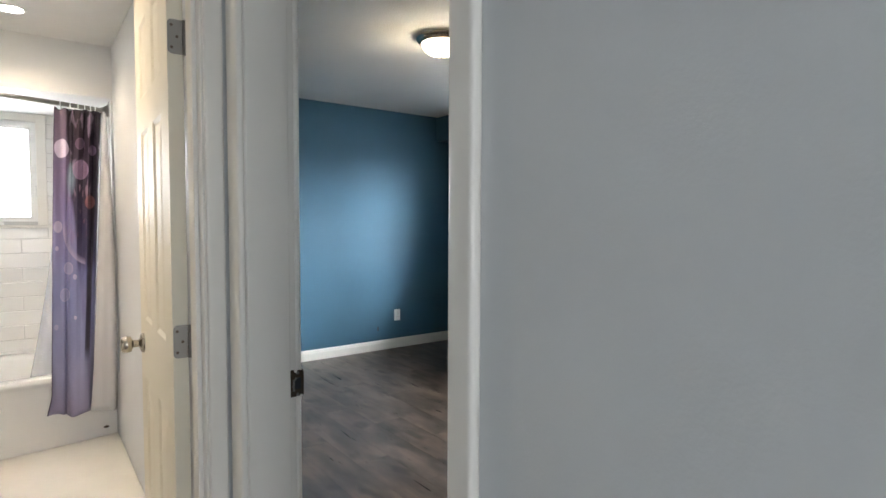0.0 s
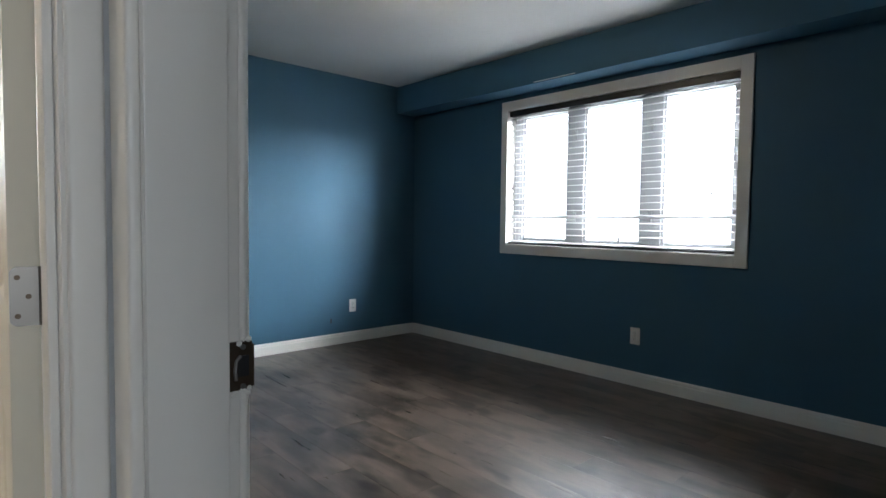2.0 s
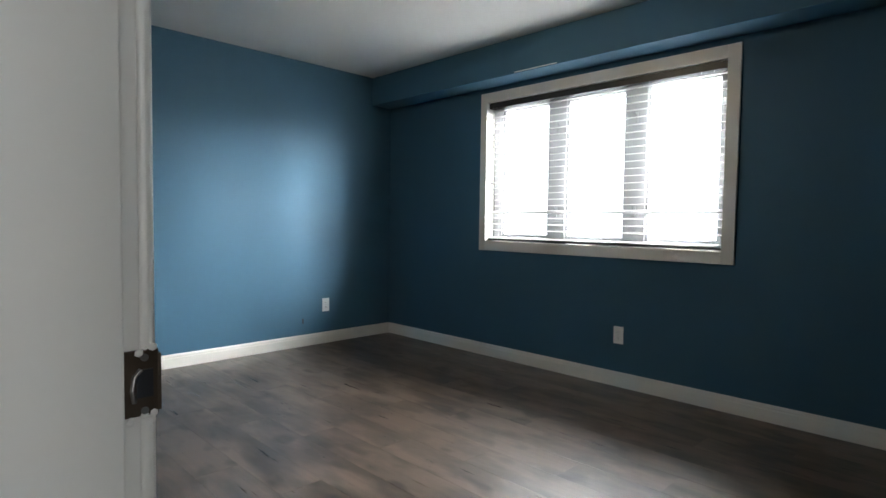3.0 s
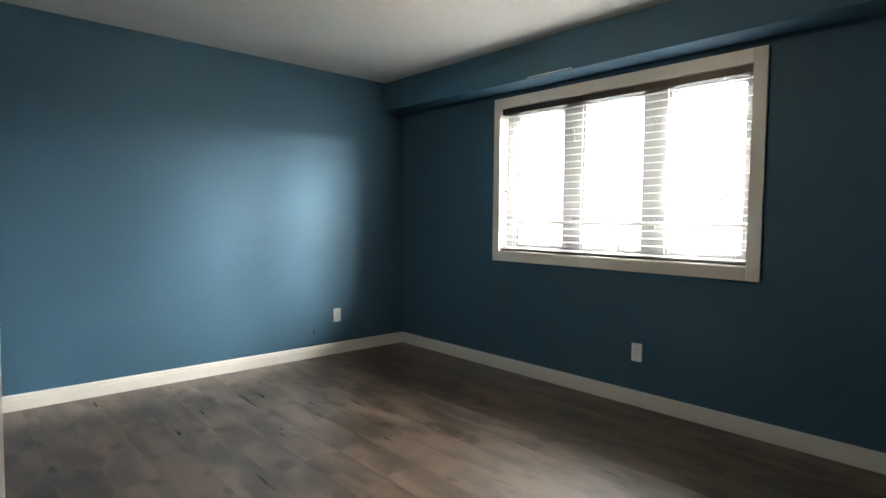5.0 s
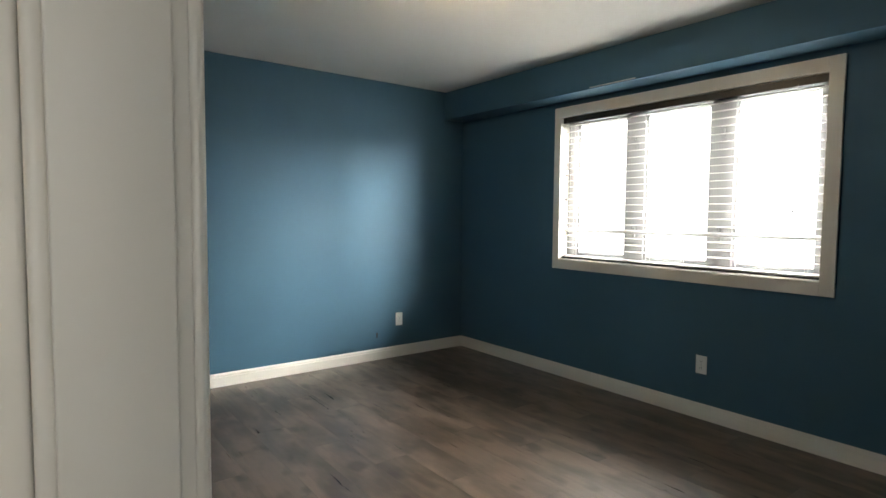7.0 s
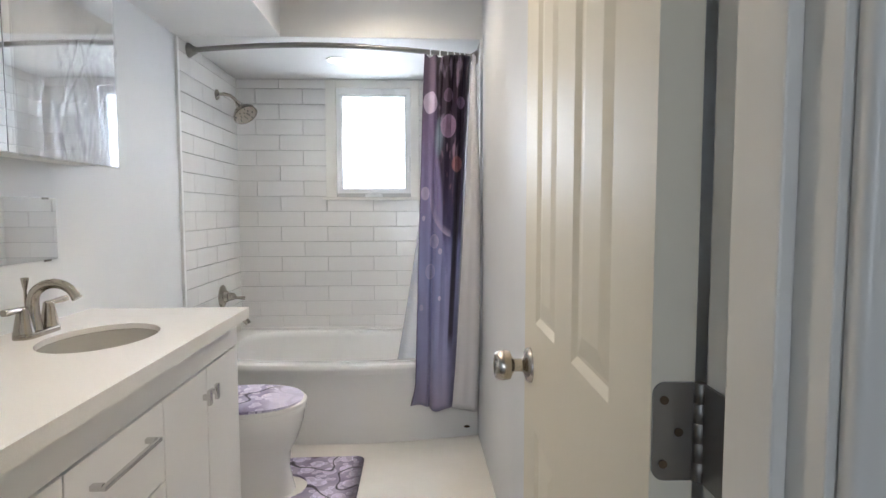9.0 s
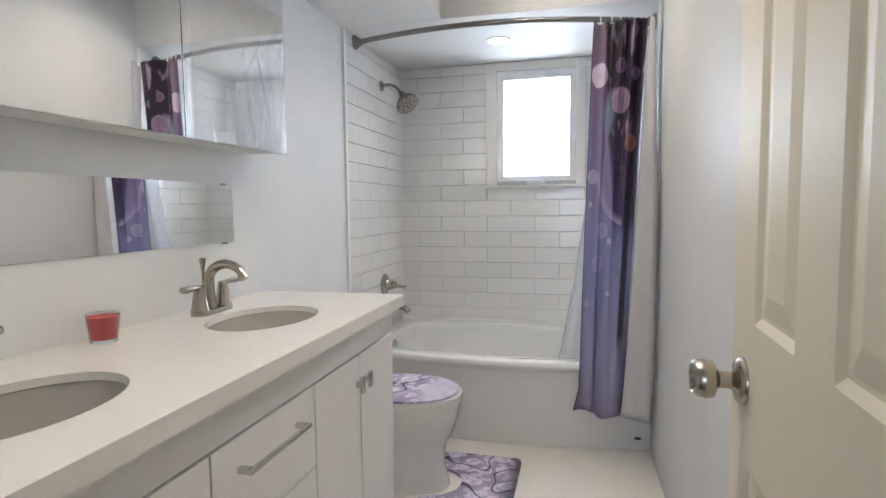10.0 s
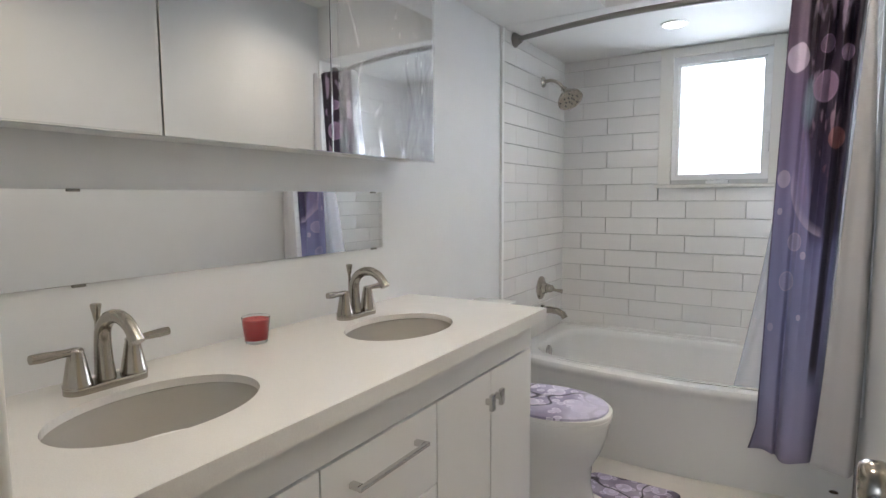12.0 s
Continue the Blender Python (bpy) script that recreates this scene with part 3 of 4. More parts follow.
# frame, sashes and fittings carry their backlit shade as colour
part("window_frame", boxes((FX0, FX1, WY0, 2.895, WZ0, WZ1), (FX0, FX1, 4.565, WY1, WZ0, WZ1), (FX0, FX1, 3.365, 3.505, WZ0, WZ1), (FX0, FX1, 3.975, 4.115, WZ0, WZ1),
                           (FX0, FX1, 2.895, 4.565, WZ0, 0.965), (FX0, FX1, 2.895, 4.565, 1.99, WZ1)), SHADED_VINYL, win)
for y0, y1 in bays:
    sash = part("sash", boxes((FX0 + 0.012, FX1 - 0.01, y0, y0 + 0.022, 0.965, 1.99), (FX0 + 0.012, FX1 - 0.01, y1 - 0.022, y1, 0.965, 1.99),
                              (FX0 + 0.012, FX1 - 0.01, y0 + 0.022, y1 - 0.022, 0.965, 0.990), (FX0 + 0.012, FX1 - 0.01, y0 + 0.022, y1 - 0.022, 1.965, 1.99), soft=0.002), SHADED_VINYL, win)
    pane = part("pane", boxes((4.222, 4.228, y0 + 0.020, y1 - 0.020, 0.988, 1.967)), GLASS, sash)
    pane.visible_shadow = False
for y in (3.435, 4.045):
    for z in (1.16, 1.78):
        part("sash_lock", joined(boxes((4.176, 4.191, y - 0.011, y + 0.011, z - 0.035, z + 0.035), soft=0.003), tube([(4.178, y, z + 0.02), (4.164, y, z + 0.03), (4.160, y, z + 0.055)], 0.005)), SHADED_VINYL, win, "white cam lock lever", True)
part("window_crank", joined(boxes((4.150, 4.191, 3.60, 3.70, 0.931, 0.952), soft=0.004), tube([(4.152, 3.645, 0.95), (4.140, 3.645, 0.965), (4.136, 3.640, 0.998)], 0.0045), lathe([(0.007, 0.996), (0.009, 1.004), (0.007, 1.014), (0.001, 1.016)], (4.136, 3.640, 0), "z", 14)), SHADED_VINYL, win, "folding crank handle", True)

blind = thing("venetian_blind", (4.14, 3.75, 2.03), "white venetian blind with open slats and dark headrail in the window", "blind")


def at_blind(bm):
    bmesh.ops.translate(bm, verts=bm.verts[:], vec=(-4.14, -3.75, -2.03))
    return bm


part("headrail", at_blind(boxes((4.112, 4.165, 2.853, 4.647, 1.985, 2.0285), soft=0.002)), DARK, blind, "black headrail")


def slat_mesh(width, tilt, y0, y1, sag):
    bm = bmesh.new()
    rows = []
    for j in range(9):
        y = y0 + (y1 - y0) * j / 8
        dz = -sag * (1 - (2 * j / 8 - 1) ** 2)
        ring = []
        for s, lift in ((-1, 0), (0, 0.004), (1, 0)):
            for t in (0.0, 0.0025):
                u, w = s * width / 2, lift + t
                ring.append(bm.verts.new((u * math.cos(tilt) - w * math.sin(tilt), y, u * math.sin(tilt) + w * math.cos(tilt) + dz)))
        rows.append(ring)
    order = (0, 2, 4, 5, 3, 1)
    for a, b in zip(rows, rows[1:]):
        for i in range(6):
            p, q = order[i], order[(i + 1) % 6]
            bm.faces.new((a[p], a[q], b[q], b[p]))
    bm.faces.new([rows[0][i] for i in order][::-1])
    bm.faces.new([rows[-1][i] for i in order])
    return bm


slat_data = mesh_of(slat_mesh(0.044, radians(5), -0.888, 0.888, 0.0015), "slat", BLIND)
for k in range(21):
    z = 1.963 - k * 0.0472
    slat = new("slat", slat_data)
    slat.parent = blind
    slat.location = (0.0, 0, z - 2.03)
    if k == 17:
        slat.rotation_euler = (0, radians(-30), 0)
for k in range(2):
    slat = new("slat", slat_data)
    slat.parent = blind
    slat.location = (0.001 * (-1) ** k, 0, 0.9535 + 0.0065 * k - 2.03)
part("bottom_rail", at_blind(boxes((4.118, 4.162, 2.853, 4.648, 0.9385, 0.9475), soft=0.003)), DARK, blind, "dark bottom rail")
for y in (2.93, 3.32, 3.90, 4.57):
    for dx in (-0.024, 0.024):
        part("ladder_cord", at_blind(tube([(4.14 + dx, y, 0.955), (4.14 + dx, y, 1.99)], 0.0012, 6)), BLIND, blind)
part("pull_cord", at_blind(tube([(4.105, 3.00, 1.99), (4.104, 3.001, 1.6), (4.106, 3.0, 1.33)], 0.0011, 6)), BLIND, blind)
part("cord_tassel", at_blind(lathe([(0.002, 1.33), (0.005, 1.31), (0.006, 1.295), (0.001, 1.293)], (4.106, 3.0, 0), "z", 12)), DARK, blind)
part("tilt_cord", at_blind(tube([(4.108, 4.60, 1.99), (4.107, 4.60, 1.7), (4.106, 4.60, 1.42)], 0.0011, 6)), BLIND, blind)
part("cord_tassel", at_blind(lathe([(0.002, 1.42), (0.005, 1.40), (0.006, 1.385), (0.001, 1.383)], (4.106, 4.60, 0), "z", 12)), DARK, blind)


def outlet(at, turn, label):
    ob = thing("wall_outlet", (0, 0, 0), label, "wall outlet", "bedroom wall outlets")
    part("cover_plate", boxes((-0.035, 0.035, -0.006, 0.0, -0.058, 0.058), soft=0.003), PLASTIC, ob, smooth=True)
    for dz in (-0.020, 0.020):
        r = part("receptacle", boxes((-0.017, 0.017, -0.0085, -0.0055, dz - 0.014, dz + 0.014), soft=0.002), PLASTIC, ob)
        for dx in (-0.006, 0.006):
            part("slot", boxes((dx - 0.001, dx + 0.001, -0.0089, -0.0083, dz - 0.005, dz + 0.006)), DARK, r)
    part("screw", lathe([(0.003, -0.0072), (0.003, -0.0058)], (0, 0, 0), "y", 10), CHROME, ob)
    ob.matrix_basis = pose(*at, 0, 0, turn)
    return ob


outlet((3.386, 5.8795, 0.337), 0, "white duplex outlet on the blue wall near the corner")
outlet((4.1045, 3.475, 0.344), -90, "white duplex outlet on the blue wall under the window")
tagged(part("wall_scuff", boxes((3.155, 3.166, 5.877, 5.8795, 0.195, 0.238), soft=0.001), DARK), "dark gouge in the blue wall paint above the baseboard", "wall mark")

# highlight on the bulkhead's lower edge, modelled as a thin pale strip
tagged(part("edge_highlight", boxes((3.8785, 3.881, 3.86, 4.22, 2.152, 2.158), soft=0.0008), HALL_WALL), "thin pale strip as a highlight along the lower edge of the blue bulkhead", "wall mark")

light = thing("ceiling_light", (2.39, 3.78, 2.40), "lit opal glass flush ceiling light with nickel rim", "ceiling light")
part("rim", lathe([(0.142, 0.0), (0.154, -0.006), (0.153, -0.014), (0.143, -0.021), (0.145, -0.027), (0.134, -0.036), (0.122, -0.040), (0.118, -0.036), (0.116, -0.0005)], steps=48), NICKEL, light, "stepped nickel rim", True)
dome = part("glass_bowl", lathe([(0.117, -0.034), (0.116, -0.055), (0.104, -0.076), (0.076, -0.098), (0.040, -0.110), (0.006, -0.113)], steps=48), BOWL_GLOW, light, "glowing opal glass bowl", True)
dome.visible_shadow = False
part("finial", lathe([(0.008, -0.111), (0.009, -0.115), (0.005, -0.120), (0.001, -0.122)], steps=16), NICKEL, light, smooth=True)


# ---- bathroom window ----
bwin = structure("window_2", boxes((-0.110, -0.043, 5.637, 5.662, 1.262, 1.992), (0.423, 0.478, 5.637, 5.662, 1.262, 1.992), (-0.043, 0.423, 5.637, 5.662, 1.942, 1.992), soft=0.003), TRIM, "small white bathroom window with frosted pane")
part("window_sill", boxes((-0.125, 0.492, 5.630, 5.70, 1.243, 1.262), soft=0.004), TRIM, bwin)
part("window_frame", boxes((BW[0], -0.020, 5.655, 5.76, BW[2], BW[3]), (0.398, BW[1], 5.655, 5.76, BW[2], BW[3]), (-0.020, 0.398, 5.655, 5.76, BW[2], 1.305), (-0.020, 0.398, 5.655, 5.76, 1.905, BW[3])), WHITE_VINYL, bwin)
bs = part("sash", boxes((-0.020, -0.006, 5.668, 5.70, 1.305, 1.905), (0.384, 0.398, 5.668, 5.70, 1.305, 1.905), (-0.006, 0.384, 5.668, 5.70, 1.305, 1.318), (-0.006, 0.384, 5.668, 5.70, 1.892, 1.905), soft=0.002), WHITE_VINYL, bwin)
bp = part("pane", boxes((-0.008, 0.386, 5.681, 5.687, 1.316, 1.894)), FROST, bs)
bp.visible_shadow = False
part("window_crank", joined(boxes((0.135, 0.245, 5.628, 5.658, 1.2625, 1.280), soft=0.004), tube([(0.15, 5.625, 1.278), (0.19, 5.622, 1.287), (0.232, 5.624, 1.282)], 0.005)), WHITE_VINYL, bwin, "folding crank handle", True)
part("sash_lock", boxes((0.408, 0.420, 5.640, 5.656, 1.42, 1.52), soft=0.004), WHITE_VINYL, bwin)


# ---- bathtub ----
def bathtub():
    ob = thing("bathtub", (0, 0, 0), "white bathtub with bowed apron between tiled walls", "bathtub")
    X0, X1, YB, ZR = -0.664, 0.774, 5.650, 0.412

    def front(x, out=0.0):
        s = (x - X0) / (X1 - X0)
        return 4.885 - 0.085 * math.sin(math.pi * s) - out

    n = 40
    xs = [X0 + (X1 - X0) * i / n for i in range(n + 1)]
    bm = bmesh.new()
    prof = [(-0.030, 0.0), (-0.024, 0.03), (-0.012, 0.20), (-0.008, 0.355), (0.0, 0.372), (0.010, 0.385), (0.012, 0.400), (0.006, 0.411), (-0.008, 0.415), (-0.040, 0.415)]
    cols = [[bm.verts.new((x, front(x, o), z)) for o, z in prof] for x in xs]
    for a, b in zip(cols, cols[1:]):
        for i in range(len(prof) - 1):
            bm.faces.new((a[i], b[i], b[i + 1], a[i + 1]))
    part("apron", bm, PORCELAIN, ob, smooth=True)
    # rim deck and basin: nested rounded outlines going down
    m = 64

    def outline(inset_l, inset_r, inset_f, inset_b, power):
        pts = []
        x0, x1 = X0 + inset_l, X1 - inset_r
        for i in range(m):
            a = 2 * math.pi * i / m
            c, s = math.cos(a), math.sin(a)
            px = math.copysign(abs(c) ** power, c)
            py = math.copysign(abs(s) ** power, s)
            x = (x0 + x1) / 2 + px * (x1 - x0) / 2
            yf, yb = front(x) + inset_f, YB - inset_b
            pts.append((x, (yf + yb) / 2 + py * (yb - yf) / 2))
        return pts
    bm = bmesh.new()
    rings = []
    for il, ir, f, bk, pw, z in ((0.001, 0.001, 0.036, 0.001, 0.06, 0.4145), (0.075, 0.07, 0.075, 0.055, 0.35, 0.4145), (0.085, 0.08, 0.088, 0.064, 0.36, 0.408),
                                 (0.095, 0.10, 0.096, 0.072, 0.38, 0.38), (0.12, 0.20, 0.12, 0.10, 0.42, 0.16), (0.16, 0.27, 0.16, 0.14, 0.5, 0.09), (0.26, 0.40, 0.25, 0.24, 0.6, 0.075)):
        rings.append([bm.verts.new((x, y, z)) for x, y in outline(il, ir, f, bk, pw)])
    for a, b in zip(rings, rings[1:]):
        for i in range(m):
            bm.faces.new((a[i], a[(i + 1) % m], b[(i + 1) % m], b[i]))
    bm.faces.new(rings[-1])
    part("basin", bm, PORCELAIN, ob, smooth=True)
    part("tiling_flange", boxes((X0, X1, YB - 0.012, YB, 0.413, 0.432), soft=0.004), PORCELAIN, ob, smooth=True)
    part("overflow_plate", lathe([(0.036, 0.0), (0.036, 0.006), (0.028, 0.012), (0.006, 0.014)], (-0.566, 5.19, 0.355), "x", 28), CHROME, ob, "round chrome overflow plate", True)
    part("skirt_cap", lathe([(0.011, 0.0), (0.011, -0.004), (0.004, -0.006)], (0.715, front(0.715) + 0.021, 0.055), "y", 16, 1.4, 0.6), BRONZE, ob, "small dark cap")
    return ob


bathtub()


def shower():
    w = -0.657
    head = thing("shower_fixture", (w, 5.30, 1.825), "brushed nickel shower head on a bent arm", "shower")
    part("flange", lathe([(0.030, 0.0), (0.029, 0.006), (0.016, 0.014), (0.010, 0.016)], (0, 0, 0), "x", 28), NICKEL, head, smooth=True)
    part("arm", tube([(0, 0, 0), (0.04, 0, 0.004), (0.075, 0.004, -0.004), (0.098, 0.010, -0.024), (0.112, 0.015, -0.044)], 0.0095), NICKEL, head, smooth=True)
    bm = lathe([(0.011, 0.0), (0.016, -0.012), (0.018, -0.024), (0.026, -0.036), (0.046, -0.060), (0.058, -0.078), (0.060, -0.088), (0.055, -0.090), (0.052, -0.087), (0.001, -0.087)], steps=32)
    bmesh.ops.transform(bm, matrix=pose(0.110, 0.014, -0.040, -22, -36, 0) @ Matrix.Scale(1.15, 4), verts=bm.verts[:])
    face = part("spray_head", bm, NICKEL, head, smooth=True)
    for k in range(13):
        a, r = k * 2.4, 0.010 + 0.0031 * k
        nb = lathe([(0.0035, -0.0868), (0.0025, -0.0915)], (r * math.cos(a), r * math.sin(a), 0), "z", 8)
        bmesh.ops.transform(nb, matrix=pose(0.110, 0.014, -0.040, -22, -36, 0) @ Matrix.Scale(1.15, 4), verts=nb.verts[:])
        part("nozzle", nb, DARK, face)
    valve = thing("shower_valve", (w, 5.30, 0.685), "brushed nickel shower valve with lever handle", "shower valve")
    part("escutcheon", lathe([(0.066, 0.0), (0.066, 0.004), (0.058, 0.010), (0.036, 0.018), (0.030, 0.034), (0.024, 0.038)], (0, 0, 0), "x", 40), NICKEL, valve, smooth=True)
    part("handle", joined(lathe([(0.022, 0.036), (0.024, 0.046), (0.019, 0.070), (0.012, 0.076)], (0, 0, 0), "x", 28), tube([(0.058, 0, 0), (0.085, 0.004, -0.008), (0.125, 0.010, -0.012)], [0.010, 0.008, 0.011])), NICKEL, valve, "lever handle", True)
    spout = thing("tub_spout", (w, 5.32, 0.555), "brushed nickel tub spout over the bathtub", "tub spout")
    part("flange", lathe([(0.030, 0.0), (0.028, 0.010)], (0, 0, 0), "x", 24), NICKEL, spout, smooth=True)
    part("body", tube([(0, 0, 0), (0.05, 0, 0.004), (0.095, 0, 0.0), (0.125, 0, -0.014), (0.138, 0, -0.034)], [0.021, 0.020, 0.019, 0.018, 0.017], 20), NICKEL, spout, smooth=True)


shower()


def downlight(at, label):
    ob = thing("recessed_light", at, label, "recessed light", "bathroom recessed lights")
    part("trim_ring", lathe([(0.045, -0.0015), (0.052, -0.006), (0.060, -0.004), (0.061, 0.0)], steps=40), PLASTIC, ob, smooth=True)
    d = part("led_disc", lathe([(0.046, -0.001), (0.045, -0.008), (0.038, -0.010), (0.001, -0.0105)], steps=32), LED_GLOW, ob, "glowing LED disc")


downlight((0.03, 5.19, 1.995), "lit round recessed light over the bathtub")
downlight((0.33, 4.40, 2.29), "lit round recessed light in the bathroom ceiling")
downlight((0.18, 3.15, 2.29), "lit round recessed light in the bathroom ceiling")


# ---- curtain rod, curtain, liner ----
def rod_point(s):
    return (-0.655 + 1.423 * s, 4.925 - 0.145 * math.sin(math.pi * s), 1.962 - 0.018 * s)


rod = thing("curtain_rod", (-0.665, 4.925, 1.96), "curved satin metal shower curtain rod", "curtain rod")
bm = tube([rod_point(i / 32) for i in range(33)], 0.0125)
bmesh.ops.translate(bm, verts=bm.verts[:], vec=(0.665, -4.925, -1.96))
part("bar", bm, STEEL, rod, smooth=True)
part("end_bracket", lathe([(0.036, 0.008), (0.036, 0.014), (0.024, 0.030), (0.016, 0.048)], (0, 0, 0.002), "x", 28), STEEL, rod, smooth=True)
part("end_bracket", lathe([(0.036, 1.433), (0.036, 1.427), (0.024, 1.411), (0.016, 1.393)], (0, 0, -0.016), "x", 28), STEEL, rod, smooth=True)


def sheet(name, cols, rows, fn, mat, parent, label="", thick=0.0016):
    bm = bmesh.new()
    uvl = bm.loops.layers.uv.new("UVMap")
    grid = [[bm.verts.new(fn(i / cols, j / rows)) for j in range(rows + 1)] for i in range(cols + 1)]
    for i in range(cols):
        for j in range(rows):
            f = bm.faces.new((grid[i][j], grid[i + 1][j], grid[i + 1][j + 1], grid[i][j + 1]))
            for loop, (a, b) in zip(f.loops, ((i, j), (i + 1, j), (i + 1, j + 1), (i, j + 1))):
                loop[uvl].uv = (a / cols, b / rows)
    me = bpy.data.meshes.new(name)
    bm.to_mesh(me)
    bm.free()
    me.materials.append(mat)
    for p in me.polygons:
        p.use_smooth = True
    ob = new(name, me)
    ob.parent = parent
    mod = ob.modifiers.new("thickness", "SOLIDIFY")
    mod.thickness = thick
    return tagged(ob, label)


curtain = thing("shower_curtain", (0.6, 4.76, 1.94), "violet bubble-print satin shower curtain drawn aside on the rod", "shower curtain")


def cloth(u, v):
    top, low = 0.500 + 0.225 * u, 0.446 + 0.195 * u
    e = (1 - v)
    x = top * (1 - e ** 0.8) + low * e ** 0.8
    if v < 0.06 and u < 0.12:
        x -= 0.022 * (1 - v / 0.06) * (1 - u / 0.12)
    crease = 0.36 - 0.04 * v
    step = 1 / (1 + math.exp(-(u - crease) * 42))
    y = 4.762 + 0.016 * math.sin(math.pi * min(1, u / crease)) * (0.6 + 0.5 * e) - 0.034 * step * (0.5 + 0.5 * e)
    y += 0.022 * step * ((u - 0.68) / 0.32) ** 2 + 0.035 * max(0, (u - 0.86) / 0.14) ** 2
    y += 0.030 * math.exp(-((u - crease) / 0.045) ** 2) - 0.012 * math.sin(math.pi * max(0, (u - crease) / (1 - crease))) * e
    pleat = abs(((u * 4.6 + 0.12 * v) % 1.0) * 2 - 1)
    y += (0.060 * pleat - 0.030) * step * v ** 1.6 + 0.005 * math.sin(21 * u + 5 * v) * (0.3 + v)
    z = 0.207 + 1.700 * v + 0.009 * math.sin(u * 8 + 1) * e ** 6 + 0.006 * math.cos(u * 30) * v ** 8
    return (x - 0.6, y - 4.76, z - 1.94)


def folded(u, v):
    e = 1 - v
    left = 0.722 * v ** 0.8 + 0.625 * (1 - v ** 0.8)
    bulge = 0.772 - 0.030 * max(0, (v - 0.55) / 0.45) ** 1.3 - 0.012 * e ** 8
    x = left + (bulge - left) * u
    y = 4.722 - 0.012 * math.sin(math.pi * u) + 0.008 * math.sin(5 * u + 3 * v) + 0.002 * math.sin(14 * u + 2 * v) + 0.05 * max(0, (u - 0.86) / 0.14)
    z = 0.215 - 0.018 * u + (1.69) * v
    return (x - 0.6, y - 4.76, z - 1.94)


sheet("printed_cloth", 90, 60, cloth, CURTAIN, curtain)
sheet("folded_back_edge", 20, 50, folded, GREY_BACK, curtain, "plain grey reverse side of the curtain")
for s in (0.835, 0.868, 0.895, 0.918, 0.938, 0.955):
    p = rod_point(s)
    ring = tube([(p[0] - 0.6 + 0.004 * math.sin(a), p[1] - 4.76 + 0.021 * math.sin(a), p[2] - 1.94 - 0.010 + 0.026 * math.cos(a)) for a in [2 * math.pi * k / 18 for k in range(19)]], 0.0028, 8)
    part("curtain_ring", ring, PLASTIC, curtain, "white plastic ring", True)

liner = thing("shower_liner", (0.55, 4.88, 1.93), "translucent white shower liner hanging inside the bathtub", "shower liner")


def liner_cloth(u, v):
    e = 1 - v
    x = (0.535 + 0.185 * u) * (1 - e ** 1.6) + (0.335 + 0.40 * u) * e ** 1.6
    y = 4.845 + 0.085 * e ** 1.5 + 0.016 * math.sin(15 * u + 2 * v) + 0.02 * math.sin(math.pi * u) * e
    return (x - 0.55, y - 4.88, 0.30 + 1.62 * v - 1.93)


sheet("liner_sheet", 60, 40, liner_cloth, LINER, liner, thick=0.0008)


# ---- vanity ----
VX = -0.147
vanity = thing("vanity_cabinet", (-0.4, 3.23, 0), "white double vanity with drawers and shaker doors", "vanity")


def at_vanity(bm):
    bmesh.ops.translate(bm, verts=bm.verts[:], vec=(0.4, -3.23, 0))
    return bm


for piece, spec in (("carcass", (-0.664, VX - 0.018, 2.512, 3.955, 0.09, 0.742)), ("toe_kick", (-0.664, VX - 0.08, 2.53, 3.94, 0.0, 0.0895)), ("top_rail", (VX - 0.0175, VX - 0.001, 2.512, 3.955, 0.732, 0.802)),
                    ("side_panel", (-0.664, VX - 0.0185, 2.512, 2.53, 0.7425, 0.802)), ("side_panel", (-0.664, VX - 0.0185, 3.937, 3.955, 0.7425, 0.802))):
    part(piece, at_vanity(boxes(spec, soft=0.0008)), CABINET, vanity)


def shaker(y0, y1, z0, z1, rail=0.045, flat=False):
    x0, x1 = VX - 0.0175, VX
    if flat:
        return boxes((x0, x1, y0, y1, z0, z1), soft=0.0015)
    return boxes((x0, x1, y0, y0 + rail, z0, z1), (x0, x1, y1 - rail, y1, z0, z1), (x0, x1, y0 + rail, y1 - rail, z0, z0 + rail), (x0, x1, y0 + rail, y1 - rail, z1 - rail, z1), (x0, x1 - 0.004, y0 + rail, y1 - rail, z0 + rail, z1 - rail))


def bar_pull(y0, y1, z):
    return joined(boxes((VX + 0.022, VX + 0.032, y0, y1, z - 0.0045, z + 0.0045), soft=0.002), boxes((VX, VX + 0.0225, y0 + 0.003, y0 + 0.017, z - 0.0055, z + 0.0055), (VX, VX + 0.0225, y1 - 0.017, y1 - 0.003, z - 0.0055, z + 0.0055), soft=0.0015))


def knob_pull(y, z):
    return joined(boxes((VX + 0.014, VX + 0.024, y - 0.010, y + 0.010, z - 0.022, z + 0.022), soft=0.002), boxes((VX, VX + 0.0145, y - 0.005, y + 0.005, z - 0.008, z + 0.008), soft=0.001))


G = 0.0022
for y0, y1, pull in ((2.514, 2.765, 2.740), (2.765, 3.026, 2.792), (3.402, 3.676, 3.648), (3.676, 3.953, 3.704)):
    d = part("cabinet_door", at_vanity(shaker(y0 + G, y1 - G, 0.10, 0.7265, flat=True)), CABINET, vanity)
    part("door_pull", at_vanity(knob_pull(pull, 0.650)), CHROME, d, "square chrome pull", True)
for z0, z1 in ((0.536, 0.7265), (0.322, 0.532), (0.10, 0.318)):
    d = part("drawer", at_vanity(shaker(3.026 + G, 3.402 - G, z0, z1, flat=True)), CABINET, vanity)
    part("drawer_handle", at_vanity(bar_pull(3.095, 3.325, z0 + 0.130)), CHROME, d, "chrome bar handle", True)


